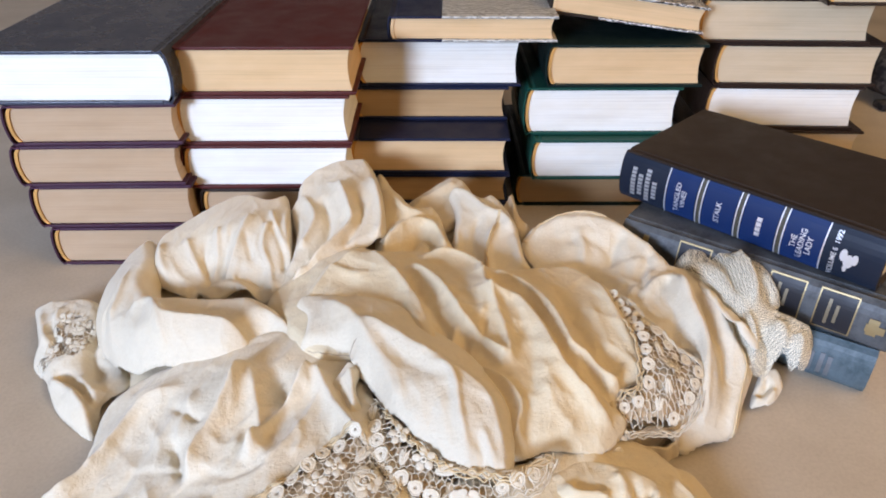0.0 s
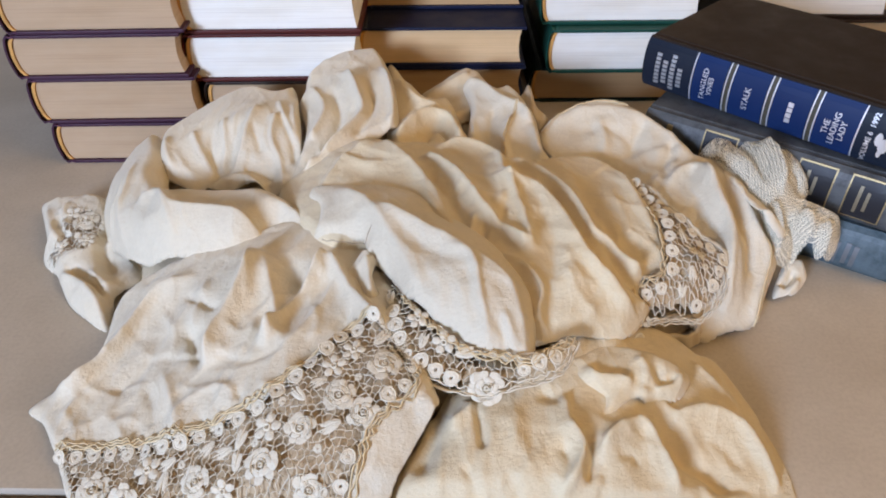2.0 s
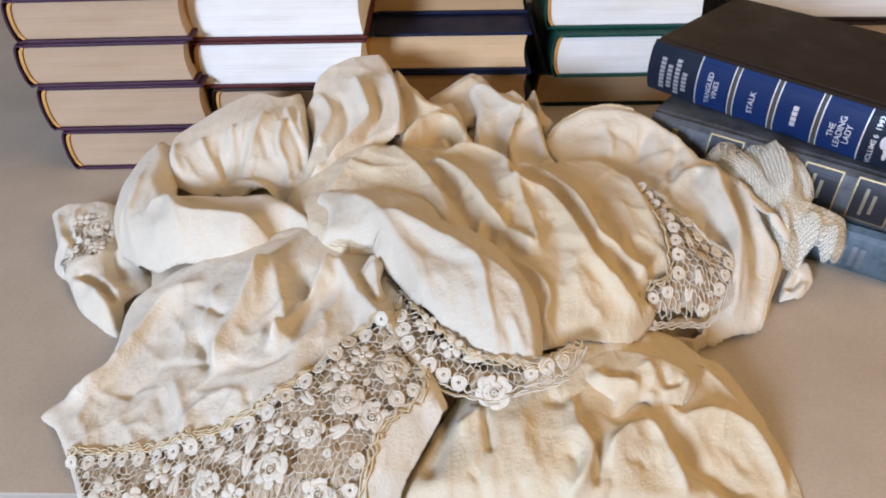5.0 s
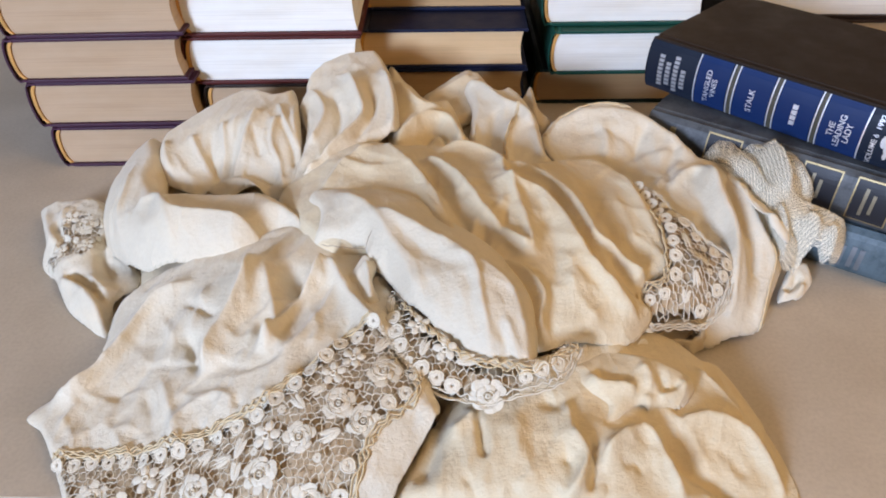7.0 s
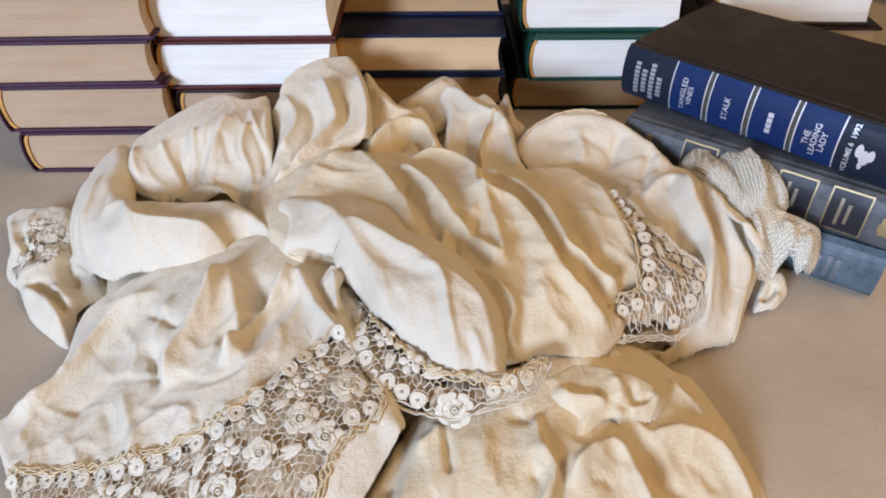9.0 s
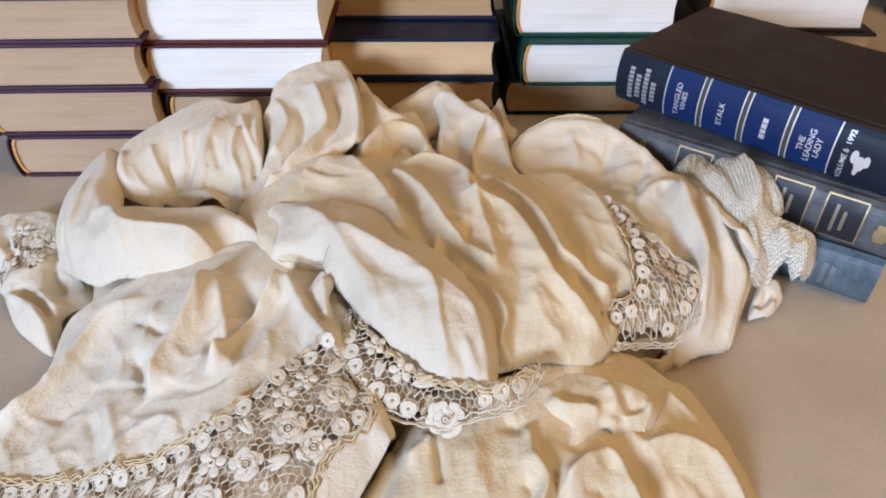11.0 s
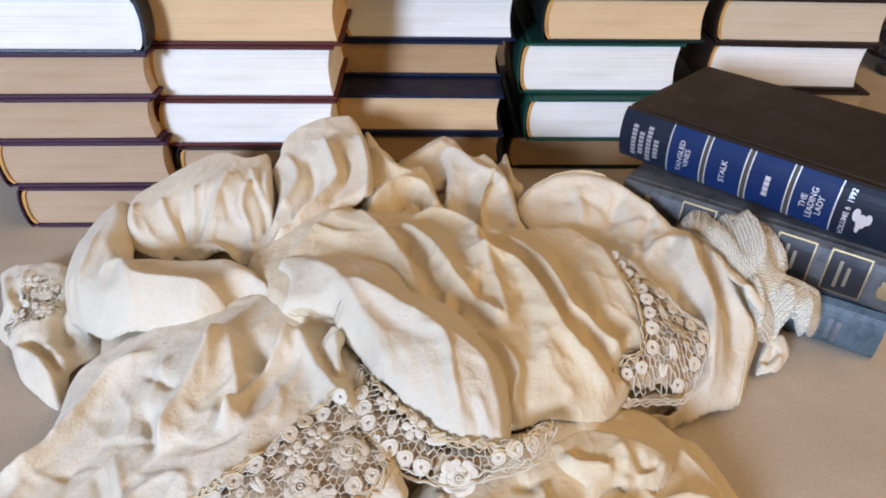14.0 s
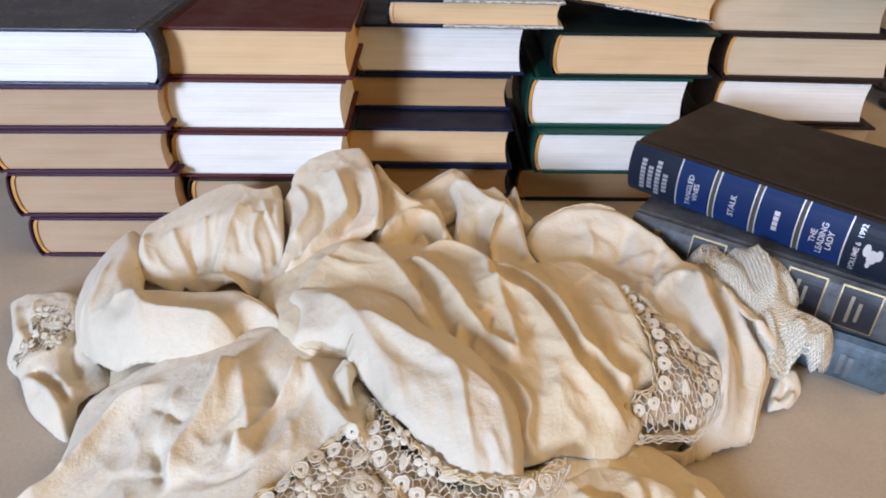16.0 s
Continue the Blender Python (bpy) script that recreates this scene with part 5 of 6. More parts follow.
skirt.fold(((-13.63, 20.93), (-12.63, 19.70), (-12.48, 18.96)), -0.08, 0.24, 0.3)
skirt.fold(((-19.52, 22.25), (-18.20, 21.08), (-17.49, 19.91)), 0.12, 0.34, 0.34)
skirt.fold(((1.77, 20.12), (2.03, 18.73), (1.38, 17.16), (0.37, 16.04)), 0.39, 0.3, 0.7)
skirt.fold(((0.84, 19.97), (0.99, 18.39), (-0.15, 16.65)), -0.16, 0.48, 0.6)
drape.fold(((-5.41, 34.78), (-4.08, 37.65), (-1.98, 39.46)), 0.25, 0.3, 0.6)
drape.fold(((-1.92, 39.71), (0.04, 36.56), (1.53, 33.56), (2.54, 30.54), (3.00, 29.32)), 0.5, 0.34, 1.2, 0.12)
drape.fold(((0.84, 36.65), (2.39, 33.39), (3.51, 30.75), (3.73, 29.21)), -0.34, 0.54, 0.48, 0.2)
drape.fold(((0.80, 37.84), (2.57, 35.90), (3.84, 33.00), (4.56, 31.13), (5.83, 29.26), (7.07, 28.11)), 0.55, 0.5, 0.28, 0.1)
drape.fold(((-4.01, 36.99), (-2.21, 35.29), (-0.17, 33.34), (1.57, 29.90)), -0.13, 0.84, 0.84)
drape.fold(((4.11, 31.18), (3.80, 29.56), (3.52, 28.54), (3.93, 27.76)), 0.34, 0.23, 0.34, 0.15)
drape.fold(((4.72, 30.45), (4.46, 28.70), (5.11, 27.43)), -0.29, 0.36, 0.24)
drape.fold(((1.63, 39.29), (3.74, 39.62), (5.73, 37.80), (6.19, 34.29), (7.83, 33.35), (9.12, 31.04), (9.79, 28.81), (10.59, 27.37), (11.72, 26.19), (12.77, 25.54)), 0.55, 0.28, 0.9, 0.1)
drape.fold(((5.53, 37.60), (8.27, 35.67), (9.73, 33.44), (10.46, 31.16), (10.74, 29.91), (11.58, 29.23), (12.62, 28.11), (13.55, 27.86)), 0.5, 0.34, 0.4, 0.1)
drape.fold(((7.09, 34.62), (8.84, 33.23), (9.32, 31.53), (9.88, 29.89), (10.77, 28.06)), -0.27, 0.3, 0.36, 0.15)
drape.fold(((10.36, 36.43), (11.32, 32.60), (12.45, 29.49), (13.48, 28.28)), -0.48, 1.2, 0.84, 0.3)
drape.fold(((13.47, 37.45), (14.18, 33.09), (14.44, 30.30)), 0.25, 0.5, 0.6)
drape.fold(((6.02, 35.27), (6.65, 31.63), (7.06, 29.41), (7.12, 27.90)), 0.34, 0.34, 0.46, 0.15)
drape.fold(((6.03, 32.17), (5.54, 29.69), (6.34, 27.69)), -0.21, 0.36, 0.42)
drape.fold(((7.86, 31.52), (8.25, 28.41), (8.09, 25.82)), -0.27, 0.6, 0.72)
drape.fold(((5.14, 28.06), (6.68, 26.85), (7.49, 25.63), (7.26, 24.66), (7.11, 23.82)), 0.42, 0.22, 0.5, 0.12)
drape.fold(((8.04, 26.34), (7.74, 24.84), (7.87, 23.50)), -0.24, 0.6, 0.26)
drape.fold(((8.76, 27.39), (9.40, 25.69), (10.48, 24.77)), 0.2, 0.5, 0.5)
drape.fold(((9.89, 27.47), (10.90, 26.03), (11.94, 25.05)), -0.14, 0.3, 0.48)
drape.fold(((11.25, 29.20), (12.16, 27.48), (13.33, 26.49)), -0.34, 0.54, 0.3)
tongue.fold(((-4.41, 34.17), (-2.18, 31.33), (-0.90, 28.97), (0.17, 26.82), (0.99, 24.60), (2.47, 22.68)), 0.45, 0.8, 0.5, 0.15)
tongue.fold(((-1.65, 30.96), (0.68, 29.10), (3.41, 26.83), (5.38, 25.25), (6.00, 24.11), (6.34, 22.32)), 0.38, 0.3, 0.9, 0.12)
tongue.fold(((-0.59, 29.53), (1.33, 27.46), (3.37, 25.41)), -0.22, 0.48, 0.6)
tongue.fold(((2.53, 27.08), (3.73, 25.99), (4.02, 25.01), (4.22, 23.60), (4.72, 22.16)), 0.24, 0.16, 0.5, 0.2)
tongue.fold(((2.87, 26.43), (3.60, 25.22), (3.75, 23.65), (4.18, 22.28)), -0.13, 0.24, 0.42)
tongue.fold(((4.92, 23.06), (5.35, 22.19), (5.63, 21.43)), -0.22, 0.19, 0.24)
tongue.fold(((5.21, 23.26), (5.72, 22.27), (6.02, 21.53)), 0.2, 0.21, 0.23)
tongue.fold(((4.09, 23.02), (4.61, 22.00), (4.78, 21.41)), 0.16, 0.23, 0.23)
tongue.fold(((2.22, 24.55), (2.62, 23.30), (3.30, 22.03)), -0.13, 0.48, 0.48)
tongue.fold(((-2.07, 29.17), (-1.70, 28.04), (-0.83, 26.65)), 0.3, 0.34, 0.34)
tongue.fold(((-0.88, 28.37), (-0.53, 27.06), (0.28, 25.53)), -0.16, 0.3, 0.36)
tongue.fold(((-4.83, 30.47), (-3.28, 29.91), (-1.83, 29.32)), -0.24, 0.14, 0.24)
tongue.fold(((-4.44, 29.77), (-3.26, 29.47), (-1.89, 29.00)), 0.25, 0.23, 0.29)
roll.fold(((-19.30, 41.20), (-18.91, 37.32), (-18.80, 34.99), (-17.54, 32.74), (-15.41, 30.63)), 0.32, 0.34, 0.4)
roll.fold(((-19.03, 37.97), (-19.65, 36.27), (-18.43, 33.66), (-16.37, 31.31)), -0.19, 0.24, 0.3)
roll.fold(((-19.89, 37.14), (-19.98, 35.54), (-18.32, 32.91)), 0.2, 0.29, 0.29)
roll.fold(((-17.90, 37.78), (-17.23, 35.66), (-17.49, 34.86)), -0.1, 0.42, 0.36)
roll.fold(((-17.60, 35.22), (-15.74, 35.31), (-14.17, 33.53), (-11.26, 32.89), (-8.65, 32.04), (-6.45, 31.27)), 0.45, 0.22, 0.8, 0.1)
roll.fold(((-15.77, 35.50), (-14.77, 33.49), (-13.76, 31.64)), 0.2, 0.34, 0.34, 0.3)
roll.fold(((-11.08, 30.43), (-9.12, 30.78), (-7.12, 31.19), (-5.92, 31.16)), -0.21, 0.17, 0.36, 0.3)
roll.fold(((-9.50, 31.05), (-7.87, 31.54), (-6.31, 31.51)), 0.16, 0.23, 0.16)
roll.fold(((-13.06, 30.38), (-11.09, 29.96), (-8.95, 29.47)), -0.13, 0.24, 0.3)
roll.fold(((-17.80, 34.40), (-16.26, 32.16), (-14.35, 30.38)), -0.11, 0.36, 0.36)
puff.fold(((-17.77, 43.01), (-16.98, 40.47), (-15.87, 39.14), (-14.55, 38.71)), 0.34, 0.52, 0.46, 0.15)
puff.fold(((-17.17, 39.27), (-15.81, 38.62), (-14.14, 38.76)), -0.24, 0.36, 0.3)
puff.fold(((-15.80, 42.82), (-14.64, 40.86), (-13.50, 39.58)), 0.28, 0.37, 0.4, 0.15)
puff.fold(((-14.14, 42.76), (-14.05, 41.26), (-13.58, 40.16), (-13.24, 39.47)), -0.26, 0.24, 0.34)
puff.fold(((-13.36, 43.15), (-13.00, 41.15), (-13.14, 39.88)), 0.32, 0.28, 0.3, 0.12)
puff.fold(((-12.01, 42.71), (-12.50, 40.72), (-12.72, 39.40)), -0.22, 0.26, 0.24)
puff.fold(((-10.86, 44.01), (-11.62, 40.98), (-12.20, 39.49)), 0.32, 0.4, 0.28, 0.12)
puff.fold(((-11.19, 42.36), (-10.63, 41.08), (-10.41, 40.28)), -0.18, 0.24, 0.24)
puff.fold(((-11.59, 39.68), (-10.19, 39.32), (-9.21, 38.89)), -0.44, 0.42, 0.34, 0.15)
puff.fold(((-9.47, 43.40), (-9.66, 41.22), (-8.97, 39.78), (-8.33, 37.14)), 0.34, 0.3, 0.32, 0.12)
puff.fold(((-9.29, 43.23), (-8.27, 41.21), (-7.86, 39.25)), -0.29, 0.22, 0.24)
puff.fold(((-8.57, 46.42), (-8.26, 43.05), (-7.59, 40.60), (-7.80, 37.78)), 0.42, 0.18, 0.25, 0.1)
puff.fold(((-9.75, 45.06), (-8.87, 42.77), (-7.89, 41.06)), 0.3, 0.16, 0.18)
puff.fold(((-15.16, 37.67), (-14.49, 38.49), (-12.38, 38.93), (-10.23, 38.29), (-8.12, 36.17)), 0.85, 0.25, 0.37, 0.12)
puff.fold(((-14.95, 37.58), (-13.07, 38.06), (-10.75, 37.67), (-8.51, 35.63)), -0.36, 0.24, 0.36)
crown_fold.fold(((-7.75, 46.91), (-6.27, 43.83), (-6.48, 41.89), (-6.91, 40.77)), 0.36, 0.34, 0.46, 0.15)
crown_fold.fold(((-6.16, 46.13), (-5.08, 43.69), (-5.22, 41.57), (-5.95, 40.09), (-7.37, 38.25)), -0.5, 0.42, 0.48, 0.15)
crown_fold.fold(((-5.08, 47.44), (-3.89, 44.28), (-3.38, 42.73), (-4.37, 40.89), (-5.77, 39.10), (-7.30, 37.67)), 0.55, 0.4, 0.37, 0.12)
crown_fold.fold(((-3.54, 46.41), (-2.73, 43.98), (-3.14, 42.13), (-4.01, 40.39)), -0.36, 0.34, 0.36)
crown_fold.fold(((-2.38, 48.06), (-1.37, 44.54), (-1.20, 42.33), (-2.00, 40.73), (-3.36, 39.64)), 0.42, 0.29, 0.4, 0.12)
crown_fold.fold(((-6.57, 38.34), (-5.10, 39.46), (-3.20, 40.09)), -0.32, 0.26, 0.3)
crown_fold.fold(((-5.89, 47.74), (-4.53, 46.15), (-3.43, 43.48)), 0.2, 0.23, 0.29)
lower_skirt.fold(((3.89, 20.73), (4.15, 19.17), (4.21, 18.16)), -0.37, 0.17, 0.24)
lower_skirt.fold(((2.42, 19.53), (3.31, 20.08), (3.83, 20.73)), 0.33, 0.46, 0.46)
lower_skirt.fold(((2.15, 21.48), (1.87, 19.32), (1.08, 17.21)), -0.53, 0.6, 0.72)
lower_skirt.fold(((8.17, 21.14), (8.44, 19.31), (8.95, 18.28), (8.42, 17.00), (7.51, 16.23)), 0.55, 0.2, 0.7, 0.12)
lower_skirt.fold(((7.74, 18.47), (8.19, 17.71), (7.67, 16.51)), -0.22, 0.18, 0.3)
lower_skirt.fold(((9.04, 19.09), (9.38, 18.26), (8.82, 16.76)), -0.53, 0.3, 0.26)
lower_skirt.fold(((3.14, 17.68), (3.69, 16.86), (3.98, 16.17)), -0.19, 0.24, 0.36)
lower_skirt.fold(((5.12, 17.04), (5.62, 16.66), (5.77, 16.22)), -0.22, 0.24, 0.3)
lower_skirt.fold(((5.21, 20.52), (5.86, 18.38), (6.54, 16.94)), 0.16, 0.8, 0.6)
lower_skirt.fold(((9.34, 17.92), (10.58, 19.21), (11.92, 19.94), (12.59, 19.39), (13.04, 18.21), (13.44, 16.94)), 0.61, 0.28, 0.6, 0.12)
lower_skirt.fold(((10.39, 18.04), (11.23, 18.38), (11.55, 17.93)), -0.16, 0.17, 0.22)
lower_skirt.fold(((9.83, 17.60), (9.73, 16.87), (9.34, 16.33)), -0.16, 0.24, 0.24)
lower_skirt.fold(((12.49, 19.82), (14.04, 18.78), (15.38, 18.02), (15.59, 17.21)), -0.58, 1.08, 0.6)
lower_skirt.fold(((13.63, 20.65), (15.79, 21.31), (17.58, 20.87), (18.32, 19.27), (18.68, 17.63)), 0.46, 0.35, 0.6, 0.12)
lower_skirt.fold(((14.57, 20.16), (16.24, 19.71), (17.11, 18.50)), -0.16, 0.36, 0.6)
lower_skirt.fold(((15.73, 24.58), (16.66, 23.31), (17.75, 21.57)), 0.33, 0.29, 0.4)
lower_skirt.fold(((6.97, 21.49), (7.99, 20.53), (8.62, 19.06)), -0.26, 0.48, 0.48)
skirt.fold(((-13.94, 27.72), (-12.51, 25.78), (-12.40, 24.38)), 0.12, 0.23, 0.3)
skirt.fold(((-9.46, 25.15), (-8.34, 24.49), (-7.40, 24.59)), 0.1, 0.23, 0.3)
skirt.fold(((-9.14, 21.46), (-8.18, 20.59), (-7.08, 20.41)), 0.1, 0.23, 0.3)
skirt.fold(((-11.49, 22.48), (-10.33, 21.81), (-9.38, 21.85)), 0.1, 0.23, 0.3)
skirt.fold(((-4.84, 26.07), (-4.13, 24.28), (-4.41, 23.15)), 0.1, 0.23, 0.3)
skirt.fold(((-2.67, 23.23), (-3.17, 22.56), (-3.96, 21.98)), 0.1, 0.23, 0.3)
skirt.fold(((-7.54, 25.34), (-7.76, 23.96), (-8.38, 23.12)), 0.12, 0.23, 0.3)
skirt.fold(((-14.97, 23.01), (-14.17, 23.15), (-13.22, 22.76)), 0.1, 0.23, 0.3)
skirt.fold(((-5.25, 20.94), (-4.45, 20.22), (-4.05, 20.42)), 0.08, 0.23, 0.3)
skirt.fold(((-16.82, 25.26), (-15.99, 25.43), (-15.55, 26.82)), 0.12, 0.23, 0.3)
skirt.fold(((-11.64, 19.50), (-10.73, 19.56), (-10.02, 19.14)), 0.1, 0.23, 0.3)
skirt.fold(((-2.09, 23.17), (-1.54, 23.50), (-0.65, 23.08)), 0.08, 0.23, 0.3)
skirt.fold(((-5.54, 26.57), (-4.71, 27.51), (-4.10, 27.69)), 0.12, 0.23, 0.3)
skirt.fold(((-9.16, 29.61), (-8.47, 27.79), (-8.35, 26.26)), 0.12, 0.23, 0.3)
skirt.fold(((-14.62, 20.98), (-14.04, 21.17), (-13.22, 20.85)), 0.1, 0.23, 0.3)
skirt.fold(((-17.16, 23.46), (-15.99, 23.05), (-14.79, 22.47)), 0.1, 0.23, 0.3)
drape.fold(((-4.12, 38.02), (-2.85, 36.60), (-1.39, 36.48)), 0.07, 0.25, 0.34)
drape.fold(((6.77, 31.11), (7.80, 30.16), (8.40, 28.43)), 0.1, 0.25, 0.34)
drape.fold(((8.72, 28.48), (9.48, 26.73), (10.04, 25.51)), 0.1, 0.25, 0.34)
drape.fold(((5.12, 36.83), (7.24, 36.17), (8.78, 34.07)), 0.1, 0.25, 0.34)
drape.fold(((12.52, 35.32), (12.98, 32.35), (13.21, 30.05)), 0.08, 0.25, 0.34)
drape.fold(((1.21, 32.12), (2.53, 29.77), (3.13, 27.97)), 0.1, 0.25, 0.34)
drape.fold(((5.65, 28.89), (6.49, 27.68), (7.34, 26.93)), 0.12, 0.25, 0.34)
drape.fold(((11.17, 27.29), (12.07, 26.69), (13.14, 26.12)), 0.12, 0.25, 0.34)
tongue.fold(((-0.56, 28.49), (0.73, 26.69), (1.35, 24.93)), 0.1, 0.25, 0.34)
tongue.fold(((1.34, 26.40), (2.22, 24.80), (2.49, 23.55)), 0.09, 0.25, 0.34)
tongue.fold(((3.07, 24.80), (3.47, 23.47), (3.85, 22.32)), 0.08, 0.25, 0.34)
tongue.fold(((-2.67, 31.20), (-1.59, 29.98), (-0.88, 28.37)), 0.1, 0.25, 0.34)
roll.fold(((-13.55, 32.35), (-12.30, 31.21), (-11.81, 30.22)), 0.07, 0.23, 0.29)
roll.fold(((-10.40, 32.18), (-9.26, 31.64), (-7.54, 31.63)), 0.07, 0.23, 0.29)
roll.fold(((-19.62, 34.85), (-18.54, 32.86), (-16.84, 31.27)), 0.1, 0.23, 0.29)
roll.fold(((-19.79, 40.23), (-19.61, 37.82), (-19.50, 35.55)), 0.12, 0.23, 0.29)
puff.fold(((-16.75, 41.36), (-15.67, 39.95), (-14.83, 39.32)), 0.1, 0.18, 0.23)
puff.fold(((-12.43, 43.56), (-12.42, 42.12), (-12.15, 41.14)), 0.1, 0.18, 0.23)
puff.fold(((-11.23, 40.51), (-11.39, 39.89), (-11.52, 38.92)), 0.1, 0.18, 0.23)
puff.fold(((-10.19, 42.33), (-10.16, 41.15), (-9.63, 40.17)), 0.1, 0.18, 0.23)
bodice_edge.fold(((17.92, 38.81), (16.58, 37.26), (15.20, 35.61)), 0.22, 0.29, 0.34)
bodice_edge.fold(((18.65, 36.65), (19.81, 34.52), (19.85, 32.36), (20.00, 30.52), (19.50, 28.60)), 0.3, 0.23, 0.34, 0.15)
bodice_edge.fold(((19.75, 35.88), (20.41, 33.18), (20.92, 31.81), (21.23, 30.59), (20.13, 29.07)), -0.24, 0.24, 0.26)
bodice_edge.fold(((18.02, 35.34), (18.50, 32.83), (19.33, 31.94)), -0.2, 0.24, 0.36)
bodice_edge.fold(((13.09, 43.09), (13.47, 41.42), (13.11, 39.99)), 0.12, 0.29, 0.34)
bodice_edge.fold(((15.72, 42.27), (15.31, 40.76), (14.60, 39.65)), -0.1, 0.3, 0.36)


# cloth that fills the gaps, coloured darker to read as shadow
under.mesh("lining", CREPE_SHADED, garment, "crumpled cream cloth under the folds, shade in its colour", 0.3)
skirt.mesh("skirt_panel", CREPE, garment, "wrinkled cream crepe skirt panel with a lace corner", 0.115)
# added sheet below the opening, its tan standing in for shade
skirt.mesh("underlayer", LACE_SHADE, garment, "tan sheet for the shade behind the lace corner", 0.2, -0.4, within=SKIRT_OPENING)
lower_skirt.mesh("skirt_panel", CREPE_GOLDEN, garment, "cream crepe skirt falling over the table edge", 0.125)
ruffle.mesh("ruffle", CREPE_GOLDEN, garment, "crumpled little cream ruffle", 0.14)
roll.mesh("rolled_fold", CREPE, garment, "smooth thick rolled fold of cream crepe", 0.12)
puff.mesh("gathered_fold", CREPE, garment, "wrinkled gathered cream crepe", 0.11)
crown_fold.mesh("standing_fold", CREPE, garment, "tall standing fold of cream crepe", 0.11)
arch_fold.mesh("arched_fold", CREPE_GOLDEN, garment, "arched fold of cream crepe", 0.15)
back_fold.mesh("arched_fold", CREPE_SHADED, garment, "fold of cream crepe at the back, shade in its colour", 0.15)
collar_flap.mesh("flap", CREPE, garment, "flat cream crepe flap standing at the back", 0.14)
collar_tip.mesh("flap", CREPE_SHADED, garment, "pointed tip of a cream flap, shade in its colour", 0.12)
bodice_edge.mesh("bodice", CREPE, garment, "cushioned cream bodice edge with a seam")
drape.mesh("drape", CREPE_GOLDEN, garment, "broad cream crepe drape with soft diagonal folds", 0.12)
side_flap.mesh("flap", CREPE, garment, "small cream flap beside the tongue", 0.12)
tongue.mesh("tongue", CREPE, garment, "long tongue of cream crepe with a stitched seam", 0.115)
sleeve.mesh("sleeve", CREPE, garment, "crumpled cream sleeve end with a lace patch", 0.14)
# more added sheets below lace, shade put into their tan colour
sleeve.mesh("underlayer", LACE_SHADE, garment, "tan sheet for the shade behind the lace patch", 0.16, -0.35, within=sleeve.cuts[0])
tongue_lace.mesh("lace_shade_sheet", LACE_SHADE, garment, "tan sheet for the shade under the scalloped lace", 0.14, -0.5, shrink=0.45)
side_lace.mesh("lace_shade_sheet", LACE_SHADE, garment, "tan sheet for the shade under the side lace", 0.14, -0.25, shrink=0.2)
net_ruffle.mesh("net_ruffle", NET, garment, "gathered ecru cotton net ruffle", 0.12, 0.0, 0.0)
net_ruffle.mesh("net_lining", NET, garment, "second layer of ecru net inside the ruffle", 0.14, -0.5, 0.0)
net_band.mesh("net_band", LACE, garment, "cream stitched band at the net ruffle", 0.12)

lace("lace_corner", SKIRT_LACE, skirt.height, ((SKIRT_SEAM, -0.50, 0.95), (SKIRT_HEM, -0.55, 0.95)), "cream needle lace corner with rings and roses", 11, roses=((-0.49, 21.25), (-4.26, 18.52), (-5.96, 17.25), (-9.25, 17.18), (-1.37, 19.04), (-2.56, 19.83),))
lace("lace_scallop", TONGUE_LACE, tongue_lace.height, ((TONGUE_LACE[1:10], 0.48, 0.92),), "scalloped cream lace edge with rings and a rose", 12, roses=((4.4, 20.54),))
lace("lace_inset", SIDE_LACE, side_lace.height, ((SIDE_SEAM, 0.5, 0.85), (SIDE_HEM, -0.5, 0.9)), "cream lace inset with rows of rings", 13)
lace("lace_patch", SLEEVE_LACE, sleeve.height, (), "small cream lace patch on a sleeve", 14, 0.22)
trim_line("trim", SKIRT_SEAM, skirt.height, garment, "ecru scalloped stitching along the lace", CORD, lift=0.12)
trim_line("trim", SKIRT_HEM, skirt.height, garment, "ecru scalloped stitching along the lace", CORD, lift=0.12)
trim_line("trim", TONGUE_SEAM, tongue_lace.height, garment, "cream scalloped stitching along the lace", CORD)
trim_line("trim", TONGUE_LACE[1:11], tongue_lace.height, garment, "cream corded lace edge", LACE, 0.05, 0.05)
trim_line("trim", SIDE_SEAM, side_lace.height, garment, "ecru scalloped stitching along the lace", CORD)
trim_line("trim", SIDE_HEM, side_lace.height, garment, "cream corded lace edge", LACE, 0.05, 0.06)
trim_line("seam", EDGE_SEAM, bodice_edge.height, garment, "narrow stitched seam along the bodice edge", CORD, 0.06, 0.02, lift=0.03, strands=1)
THREAD = crepe("brown_thread", (0.34, 0.21, 0.11), 0.05)
trim_line("stitching", TONGUE_STITCH, tongue.height, garment, "fine brown stitched line", THREAD, 0.018, 0.02, lift=0.02, strands=1)
trim_line("seam", FLAP_SEAM, collar_flap.height, garment, "pinkish folded seam on the flap", CORD, 0.06, 0.03, lift=0.03, strands=2)
trim_line("seam", BACK_HEM, bodice_edge.height, garment, "narrow rolled hem at the back", CORD, 0.05, 0.03, lift=0.03, strands=2)
loop_fold.mesh("loop", CREPE, garment, "small loop of cream binding", 0.1)
ribbon("loop", LOOP_TWO, 1.0, CREPE_SHADED, "folded loop of cream binding", 0.3)


# ---- lettering and panels on the three spines ----
def on_spine(th, u, v, lift, bulge=0.006):
    """A place on a spine: u along it from the foot, v up from the lower board."""
    return Vector((bulge * (1 - max(0.0, math.sin(math.pi * min(max(v / th, 0.0), 1.0))) ** 0.55) - lift, u, v))


